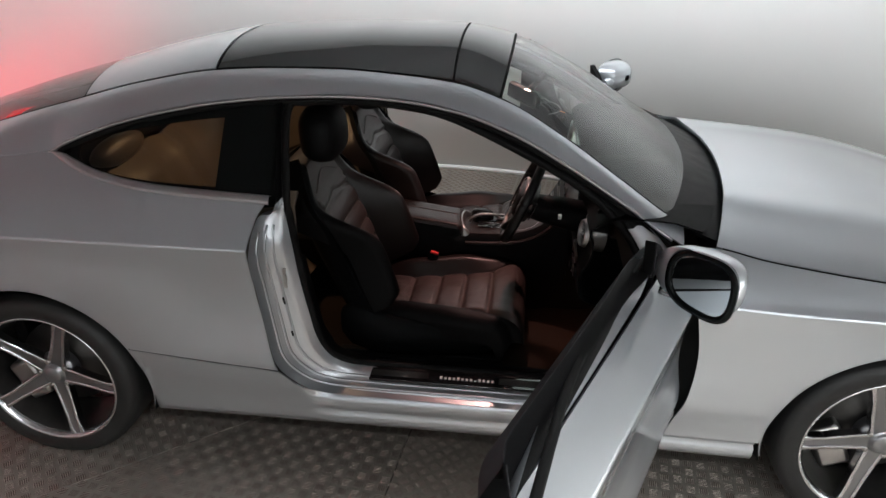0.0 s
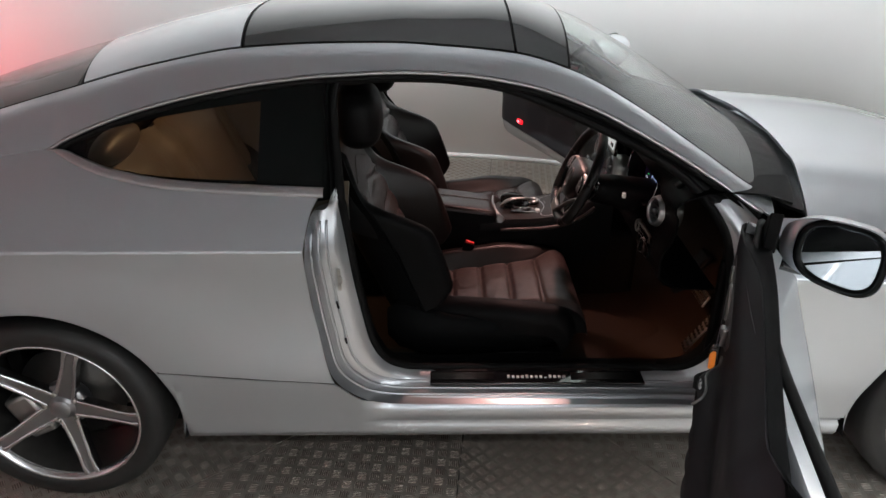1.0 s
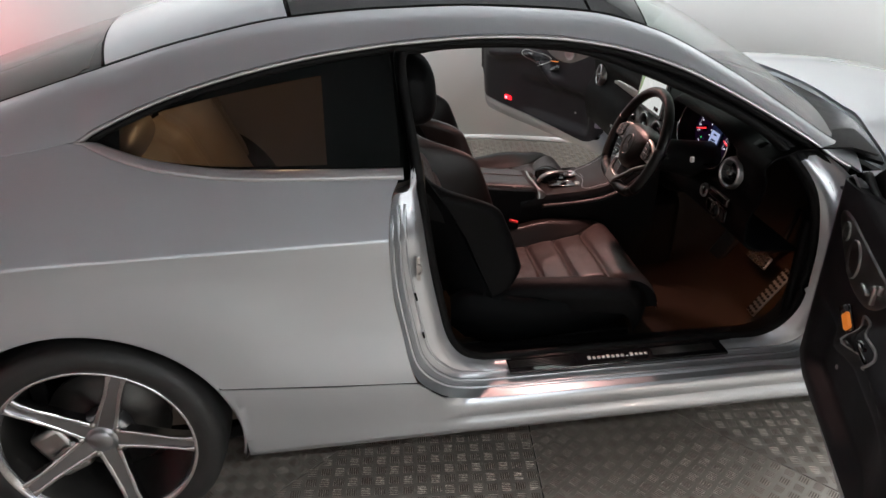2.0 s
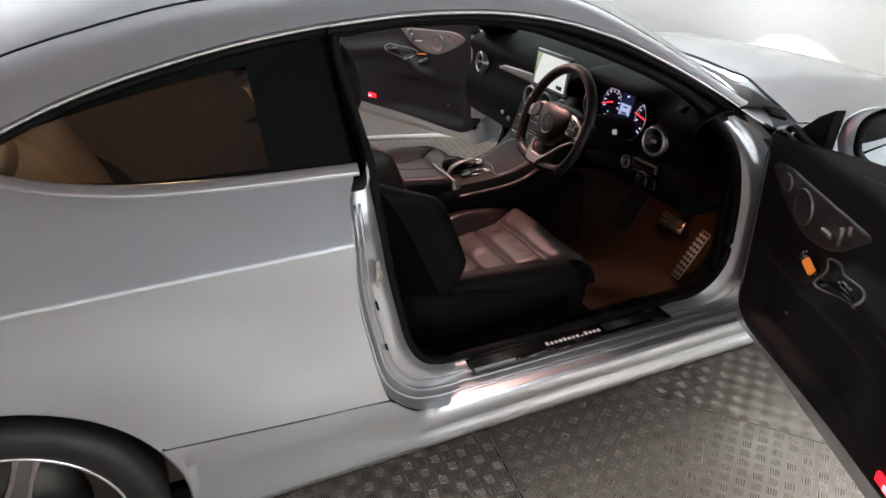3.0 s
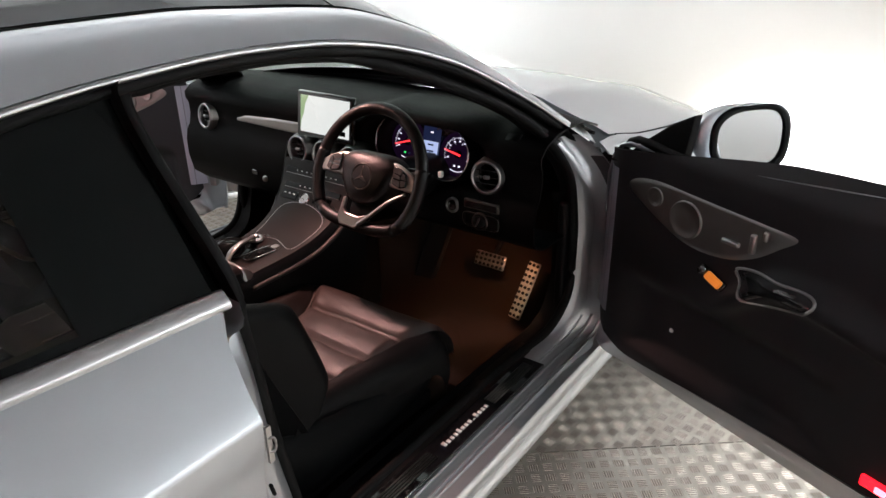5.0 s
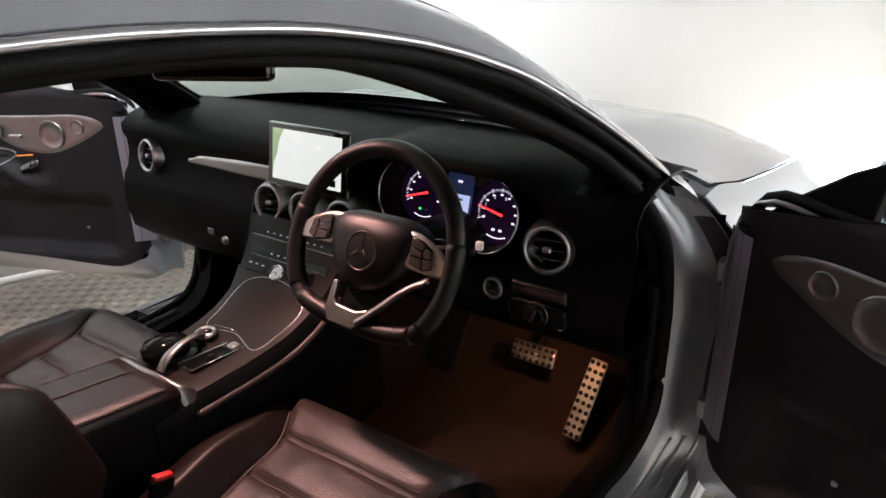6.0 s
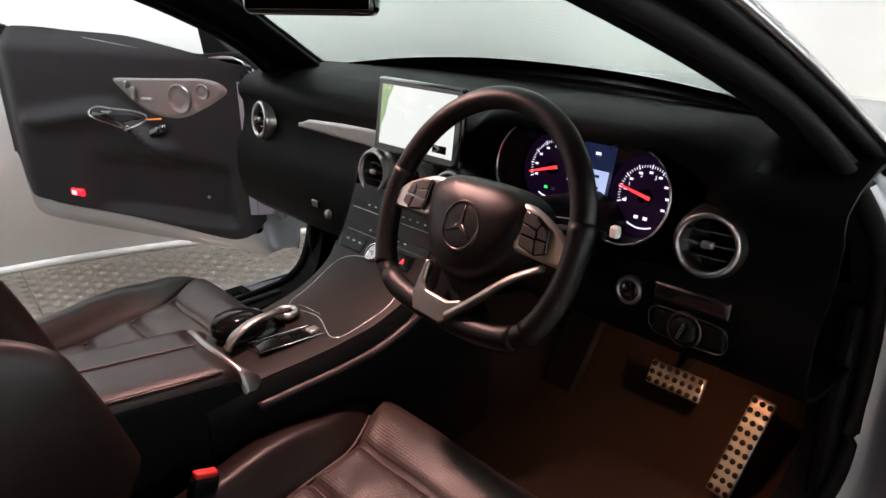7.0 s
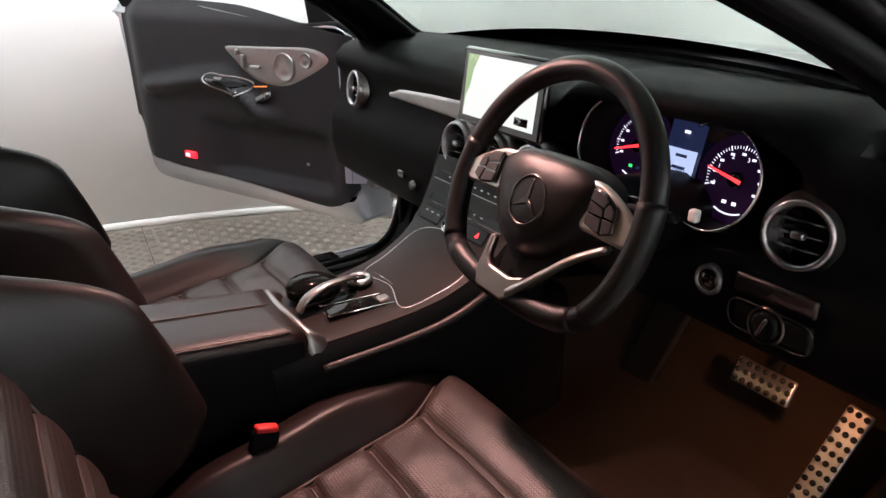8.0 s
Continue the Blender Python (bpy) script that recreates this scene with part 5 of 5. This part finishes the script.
part("glovebox_lock", lathe([(0.0, 0.006), (0.010, 0.006), (0.012, 0.0)], 16, on_face(0.31, 0.70, 1.858)), DOORPLATE, dash)
part("glovebox_latch", block((0.008, 0.03, 0.018), Matrix.Translation((1.857, 0.36, 0.715))), GLOSS, dash, bevel=0.003)
part("column_cover", tube(sweep([(1.70, -0.356, 0.865), (1.80, -0.355, 0.845), (1.93, -0.352, 0.82)], 4), lambda t: 0.045 + 0.02 * t, 14), PLASTIC, dash)
part("column_stalk", tube(sweep([(1.715, -0.40, 0.885), (1.70, -0.47, 0.905), (1.695, -0.535, 0.915)], 4), lambda t: 0.008 - 0.002 * t, 8), PLASTIC, dash)
part("stalk_tip", block((0.012, 0.013, 0.017), Matrix.Translation((1.80, -0.482, 0.880))), WHITE, dash, bevel=0.003)

# ---- centre console ----
con_z = spline((1.36, 1.45, 1.56, 1.65, 1.72, 1.78, 1.815, 1.835), (0.612, 0.618, 0.626, 0.640, 0.668, 0.718, 0.772, 0.815))
con_w = spline((1.36, 1.45, 1.6, 1.72, 1.835), (0.092, 0.096, 0.108, 0.122, 0.150))
CON = 0.012


def con_at(x, v, up=0.0):
    slope = (con_z(x + 0.005) - con_z(x - 0.005)) / 0.01
    n = Vector((-slope, 0, 1)).normalized()
    return Vector((x, CON + v * con_w(x), con_z(x) - 0.006 * abs(v) ** 4)) + n * up


console = part("centre_console", sheet([[con_at(x, v) for v in steps(-1, 1, 20)] for x in steps(1.36, 1.835, 40)]), WOOD, car, "dark veneered centre console", thick=0.006)
for s in (-1, 1):
    part("console_side", sheet([[con_at(x, s) + Vector((0, s * o, dz)) for o, dz in ((0.0, 0.0), (0.010, -0.012), (0.012, -0.05), (0.0, -0.16), (-0.01, -0.40))] for x in steps(1.36, 1.86, 24)]), PLASTIC, console, thick=0.006)
    part("console_rail", tube([con_at(x, s * 1.03) + Vector((0, 0, -0.002)) for x in steps(1.44, 1.80, 40)], 0.0016, 8), CHROME, console, "bright console edge strip")
    part("console_lower_edge", tube([con_at(x, s * 1.13) + Vector((0, 0, -0.030)) for x in steps(1.44, 1.79, 36)], lambda t: 0.011, 10, flat=0.7), LEATHER, console, "leather padded console edge")
# lid with its bright outline
lid = sweep([(1.600, -0.80, 0), (1.620, -0.10, 0), (1.610, 0.62, 0), (1.66, 0.80, 0), (1.74, 0.74, 0), (1.762, 0.0, 0), (1.735, -0.78, 0), (1.66, -0.86, 0)], 6, True)
part("lid_outline", tube([con_at(p.x, p.y, 0.002) for p in lid], 0.0014, 6, True), TRIM, console, "thin bright outline of the console lid")
part("lid_handle_line", tube([con_at(1.622 + 0.004 * k, v, 0.002) for k, v in ((0, 0.50), (1, 0.2), (1, -0.10))], 0.0013, 6), CHROME, console)
# rows of buttons above the lid
for x0, h, vs, nb in ((1.8195, 0.022, (0.92, -0.92), 9), (1.796, 0.020, (0.86, -0.86), 6)):
    c0, c1 = con_at(x0, vs[0], 0.003), con_at(x0, vs[1], 0.003)
    slope = math.degrees(math.atan2(con_z(x0 + 0.004) - con_z(x0 - 0.004), 0.008))
    pm = Matrix.Translation((c0 + c1) / 2) @ pose(0, 0, 0, 0, -slope, 0)
    part("switch_strip", block((h, (c0 - c1).length, 0.004), pm), BORDER, console, "black row of small buttons", bevel=0.002)
    part("button_strip", block((h * 0.10, (c0 - c1).length * 0.98, 0.004), pm @ Matrix.Translation((-h * 0.42, 0, 0.001))), ALU, console, bevel=0.001)
    for k in range(nb):
        part("button_mark", block((0.003, 0.006, 0.001), pm @ Matrix.Translation((h * 0.12, (k - (nb - 1) / 2) * 0.021, 0.0026))), WHITE, console)
clock_c = con_at(1.772, 0.10, 0.004)
slope = math.degrees(math.atan2(con_z(1.777) - con_z(1.767), 0.01))
cm = Matrix.Translation(clock_c) @ pose(0, 0, 0, 0, -slope, 0)
clock = part("clock", lathe([(0.0, 0.003), (0.0145, 0.003), (0.016, 0.006), (0.0185, 0.005), (0.019, -0.003)], 30, cm), CHROME, console, "small round analogue clock")
part("clock_face", lathe([(0.0, 0.0036), (0.014, 0.0036)], 24, cm), ALU, console)
for a, l in ((100, 0.011), (200, 0.008)):
    part("clock_pointer", block((l, 0.0012, 0.0006), cm @ Matrix.Rotation(radians(a), 4, "Z") @ Matrix.Translation((l / 2, 0, 0.0042))), BORDER, console)
hz = Matrix.Translation(con_at(1.776, -0.42, 0.003)) @ pose(0, 0, 0, 0, -slope, 0)
part("hazard_panel", block((0.030, 0.072, 0.004), hz), BORDER, console, bevel=0.005)
part("hazard_triangle", slab([(-0.005, -0.005), (0.006, 0.0), (-0.005, 0.005)], 0.001, hz @ Matrix.Translation((0, -0.012, 0.0022))), NEEDLE, console, "red hazard triangle")
hz2 = Matrix.Translation(con_at(1.774, 0.62, 0.003)) @ pose(0, 0, 0, 0, -slope, 0)
part("switch_panel", block((0.030, 0.070, 0.004), hz2), BORDER, console, bevel=0.005)
for k in range(3):
    part("switch_mark", block((0.003, 0.008, 0.001), hz2 @ Matrix.Translation((0.004, -0.02 + 0.02 * k, 0.0024))), WHITE, console)
# touch pad with its arched rest and rotary ring
cc = con_at(1.520, 0.36, 0.0)
part("controller_base", moved(lathe([(0.066, 0.0), (0.068, 0.004), (0.060, 0.007), (0.0, 0.008)], 36), Matrix.Translation(cc) @ Matrix.Diagonal((0.95, 0.74, 1, 1))), BORDER, console, "gloss black controller base")
part("touch_pad", moved(lathe([(0.040, 0.0), (0.042, 0.016), (0.036, 0.030), (0.020, 0.037), (0.0, 0.039)], 32), Matrix.Translation(cc + Vector((-0.022, 0.016, 0.004))) @ pose(0, 0, 0, 0, 6, 0) @ Matrix.Diagonal((1.2, 0.95, 1, 1))), BORDER, console, "black domed touch pad")
part("palm_arch", tube(sweep([cc + Vector(p) for p in ((-0.070, -0.036, 0.008), (-0.056, -0.038, 0.028), (-0.022, -0.036, 0.041), (0.018, -0.028, 0.040), (0.046, -0.012, 0.031), (0.052, 0.004, 0.022))], 8), lambda t: 0.0125 - 0.0065 * t, 12, flat=0.55), DOORPLATE, console, "arched metal palm rest")
ring_c = cc + Vector((0.062, -0.004, 0.020))
part("rotary_ring", tube([ring_c + Vector((0.0175 * math.cos(a), 0.0175 * math.sin(a), 0.0)) for a in steps(0, 2 * math.pi * 31 / 32, 31)], 0.0062, 10, True), TRIM, console, "metal rotary controller ring")
part("ring_core", lathe([(0.0, 0.004), (0.011, 0.003), (0.013, -0.018)], 24, Matrix.Translation(ring_c)), BORDER, console)
kp = Matrix.Translation(con_at(1.548, -0.36, 0.004))
part("key_panel", block((0.125, 0.040, 0.004), kp @ pose(0, 0, 0, 0, 0, -7)), BORDER, console, bevel=0.003)
part("key_panel_rim", tube([kp @ Vector((x, y - 0.12 * x, 0.003)) for x, y in ((-0.066, -0.021), (0.066, -0.021), (0.066, 0.021), (0.0, 0.022), (-0.066, 0.021))], 0.0014, 6, True), CHROME, console)
part("rocker_key", block((0.020, 0.020, 0.006), kp @ Matrix.Translation((0.042, -0.004, 0.004))), ALU, console, bevel=0.003)
part("rocker_key", block((0.016, 0.012, 0.005), kp @ Matrix.Translation((-0.01, 0.0, 0.004))), PLASTIC, console, bevel=0.003)
# metal end cap and armrest
def cap_row(v):
    x0 = 1.412 + 0.014 * abs(v) ** 2
    x1 = x0 + 0.011 + 0.018 * smooth(0.5, 1.0, abs(v))
    z0, z1 = 0.655 - 0.020 * abs(v) ** 3, con_z(x1) + 0.005
    drop = 0.030 * smooth(0.94, 1.10, abs(v))
    y = CON + v * 0.098
    return [(x0 - 0.004, y, z0 - 0.012 - drop), (x0, y, z0 - drop), (x0 + 0.006, y, z0 - drop), ((x0 + x1) / 2 + 0.004, y, (z0 * 0.6 + z1 * 0.4) - drop), (x1, y, z1 - drop), (x1 + 0.002, y, z1 - 0.008 - drop)]


part("console_cap", sheet([cap_row(v) for v in steps(-1.06, 1.06, 44)]), DOORPLATE, console, "satin metal band before the armrest", thick=0.002)
rows = []
for x in steps(0.86, 1.412, 22):
    e = smooth(0.86, 0.90, x)
    zc = 0.606 + 0.13 * (1.412 - x) * (1 - 0.5 * smooth(0.2, 0.5, 1.412 - x))
    rows.append([(x + 0.012 * abs(math.cos(2 * math.pi * k / 36)) ** 2 * smooth(1.3, 1.412, x), 0.012 + 0.098 * sgn(math.cos(2 * math.pi * k / 36)) * abs(math.cos(2 * math.pi * k / 36)) ** 0.32 * (0.9 + 0.1 * e), zc + 0.046 * e * sgn(math.sin(2 * math.pi * k / 36)) * abs(math.sin(2 * math.pi * k / 36)) ** 0.42) for k in range(36)])
arm_top = lambda x: 0.6535 + 0.13 * (1.412 - x) * (1 - 0.5 * smooth(0.2, 0.5, 1.412 - x))
arm = part("armrest", join(sheet(rows, False, True), (rows[0], [tuple(range(36))]), (rows[-1], [tuple(range(36))])), LEATHER, car, "stitched leather centre armrest")
# black sheets over the leather sides stand in for shade below the stitching
for s in (-1, 1):
    part("armrest_shade", sheet([[(x, 0.012 + s * w, arm_top(x) - dz) for w, dz in ((0.098, 0.022), (0.1005, 0.032), (0.1005, 0.15))] for x in steps(0.90, 1.415, 12)]), PLASTIC, arm, thick=0.003)
part("armrest_seam", tube([(x, 0.020, arm_top(x)) for x in steps(0.90, 1.40, 16)], 0.0014, 5), THREAD, arm)
part("armrest_stitch", tube([(x, -0.078, arm_top(x) - 0.005) for x in steps(0.90, 1.40, 16)], 0.0014, 5), THREAD, arm)
part("tunnel", block((1.70, 0.19, 0.34), Matrix.Translation((1.15, 0.012, 0.40))), PLASTIC, car, bevel=0.03)

# ---- steering wheel ----
WC = Matrix.Translation((1.667, -0.340, 0.886)) @ pose(0, 0, 0, 0, 0, -2.8) @ pose(0, 0, 0, 0, -66.2, 0) @ Matrix(((0, 1, 0, 0), (-1, 0, 0, 0), (0, 0, 1, 0), (0, 0, 0, 1)))


def rim_at(t, r=0.180):
    """The line of the rim, flattened at the bottom with soft corners."""
    x, y = r * math.cos(t), r * math.sin(t)
    if y < -0.09:
        y = -0.09 - 0.052 * (1 - math.exp((y + 0.09) / 0.052))
    return WC @ Vector((x, y, 0))


wheel_rim = part("steering_wheel", tube([rim_at(t) for t in steps(0, 2 * math.pi * 71 / 72, 71)], 0.0162, 16, True), RIMLEATHER, car, "black leather sports steering wheel with metal spokes")
for t0, t1 in ((radians(-35), radians(15)), (radians(165), radians(215))):
    part("rim_grip", tube([rim_at(t) for t in steps(t0, t1, 16)], 0.0172, 16), RIMLEATHER, wheel_rim, "perforated leather grip")
part("rim_base", tube([rim_at(t) for t in steps(radians(222), radians(318), 16)], 0.0168, 16), RIMLEATHER, wheel_rim)
pad = []
shield = sweep([(-0.099, 0.042, 0), (-0.060, 0.062, 0), (0.0, 0.067, 0), (0.060, 0.065, 0), (0.100, 0.047, 0), (0.101, 0.020, 0), (0.088, -0.014, 0), (0.062, -0.046, 0), (0.036, -0.068, 0), (0.0, -0.078, 0), (-0.036, -0.074, 0), (-0.064, -0.056, 0), (-0.087, -0.022, 0), (-0.098, 0.012, 0)], 5, True)
for r, h in ((1.0, -0.030), (1.0, -0.002), (0.97, 0.010), (0.88, 0.021), (0.7, 0.029), (0.4, 0.034), (0.0, 0.035)):
    pad.append([WC @ Vector((p.x * r, p.y * r, h - 0.012)) for p in shield])
part("airbag_pad", sheet(pad, False, True), RIMLEATHER, wheel_rim, "black leather airbag pad")
part("badge_ring", lathe([(0.0315, 0.0), (0.0325, 0.003), (0.0340, 0.003), (0.0355, 0.0)], 40, WC @ Matrix.Translation((0, -0.004, 0.021))), BADGE, wheel_rim, "dark metal ring round a plain badge")
for k in range(3):
    part("badge_arm", slab([(-0.0045, 0.0), (0.0, 0.030), (0.0045, 0.0)], 0.003, WC @ Matrix.Translation((0, -0.004, 0.0215)) @ Matrix.Rotation(radians(120 * k), 4, "Z")), BADGE, wheel_rim, bevel=0.001, cuts=1)
part("badge_disc", lathe([(0.0, 0.002), (0.031, 0.001)], 32, WC @ Matrix.Translation((0, -0.004, 0.0205))), GLOSS, wheel_rim)
for s in (-1, 1):
    arm_form = slab([(s * x, y) for x, y in ((0.070, 0.052), (0.100, 0.050), (0.122, 0.043), (0.148, 0.031), (0.168, 0.018), (0.172, -0.008), (0.160, -0.014), (0.086, -0.012), (0.075, 0.01))], 0.012, WC @ Matrix.Translation((0, 0, -0.006)))
    part("side_spoke", arm_form, WHEELMETAL, wheel_rim, "satin metal side spoke", bevel=0.005)
    b = [(0.094, 0.043), (0.116, 0.040), (0.138, 0.029), (0.144, -0.002), (0.126, -0.009), (0.096, -0.003)]
    part("button_pad", slab([(s * x, y) for x, y in b], 0.004, WC @ Matrix.Translation((0, 0, 0.0065))), GLOSS, wheel_rim, bevel=0.002)
    for key in (((0.090, 0.032), (0.111, 0.029), (0.120, 0.023), (0.116, 0.014), (0.091, 0.019)), ((0.122, 0.021), (0.132, 0.016), (0.135, 0.004), (0.120, 0.005), (0.118, 0.013)), ((0.091, 0.017), (0.116, 0.012), (0.117, 0.003), (0.092, 0.004)), ((0.092, 0.002), (0.117, 0.001), (0.121, -0.016), (0.094, -0.010)), ((0.119, 0.002), (0.136, 0.002), (0.138, -0.010), (0.124, -0.016))):
        part("wheel_button", slab([(s * (x + 0.004), y + 0.009) for x, y in key], 0.003, WC @ Matrix.Translation((0, 0, 0.0098))), BUTTON, wheel_rim, bevel=0.0008, cuts=1)
    part("shift_paddle", slab([(s * x, y) for x, y in ((0.085, 0.045), (0.125, 0.050), (0.140, 0.020), (0.120, -0.02), (0.09, -0.02))], 0.005, WC @ Matrix.Translation((0, 0, -0.045))), GLOSS, wheel_rim, bevel=0.002)
part("lower_spoke", slab([(-0.050, -0.066), (-0.056, -0.118), (-0.046, -0.140), (0.012, -0.141), (0.034, -0.126), (0.040, -0.098), (0.014, -0.108), (-0.030, -0.106), (-0.042, -0.094), (-0.042, -0.066)], 0.012, WC @ Matrix.Translation((0, 0, 0.006))), WHEELMETAL, wheel_rim, "satin metal lower spoke", bevel=0.003)
part("spoke_web", slab([(-0.045, -0.060), (-0.046, -0.116), (0.030, -0.116), (0.062, -0.074), (0.060, -0.05)], 0.006, WC @ Matrix.Translation((0, 0, -0.020))), PLASTIC, wheel_rim, bevel=0.002)
part("spoke_blade", tube([WC @ p for p in sweep([(0.020, -0.126, 0.012), (0.056, -0.092, 0.010), (0.096, -0.050, 0.004), (0.136, -0.020, -0.004)], 6)], lambda t: 0.012 - 0.004 * t, 10, flat=0.6), DOORPLATE, wheel_rim, "dark satin metal spoke blade")

# ---- pedals, cabin mirror ----
def pedal(m, w, h, nx, ny, label):
    p = part("pedal", block((0.010, w, h), m), STEEL, car, label, bevel=0.004)
    for i in range(nx):
        for j in range(ny):
            yy = (i - (nx - 1) / 2) * w / nx
            zz = (j - (ny - 1) / 2) * h / ny
            part("rubber_stud", lathe([(0.0, 0.005), (0.0040, 0.0045), (0.0055, 0.0)], 8, m @ Matrix.Translation((-0.0052, yy, zz)) @ pose(0, 0, 0, 0, -90, 0)), RUBBER, p)
    return p


brake = pedal(Matrix.Translation((2.130, -0.434, 0.482)) @ pose(0, 0, 0, 0, 28, 0), 0.112, 0.048, 7, 3, "steel brake pedal with black rubber studs")
part("pedal_arm", tube(sweep([(2.14, -0.434, 0.49), (2.20, -0.434, 0.52), (2.24, -0.434, 0.66)], 4), 0.009, 8), PLASTIC, brake)
pedal(Matrix.Translation((2.087, -0.590, 0.436)) @ pose(0, 0, 0, 0, 30, 0) @ pose(0, 0, 0, 6, 0, 0), 0.042, 0.188, 3, 10, "long steel accelerator pedal with rubber studs")
part("foot_rest", block((0.02, 0.09, 0.26), Matrix.Translation((2.17, -0.16, 0.40)) @ pose(0, 0, 0, 0, 35, 0)), PLASTIC, car, bevel=0.01)
part("floor_mat", block((0.62, 0.46, 0.012), Matrix.Translation((1.78, -0.40, 0.280))), CARPET, car, "dark floor mat", bevel=0.005)
mm = Matrix.Translation((1.650, 0.0, 1.182)) @ pose(0, 0, 0, 0, 6, 29)
cab = part("cabin_mirror", block((0.030, 0.232, 0.066), mm), GLOSS, car, "black framed cabin mirror", bevel=0.014, cuts=4)
part("cabin_mirror_glass", block((0.002, 0.214, 0.050), mm @ Matrix.Translation((-0.0152, 0, 0))), MIRROR, cab, bevel=0.0008)
part("cabin_mirror_stem", tube(sweep([(1.66, 0.0, 1.19), (1.70, 0.0, 1.235), (1.73, 0.0, 1.265)], 4), 0.012, 8), PLASTIC, cab)
part("overhead_console", block((0.16, 0.20, 0.03), Matrix.Translation((1.48, 0.0, 1.305)) @ pose(0, 0, 0, 0, 10, 0)), PLASTIC, car, bevel=0.01)
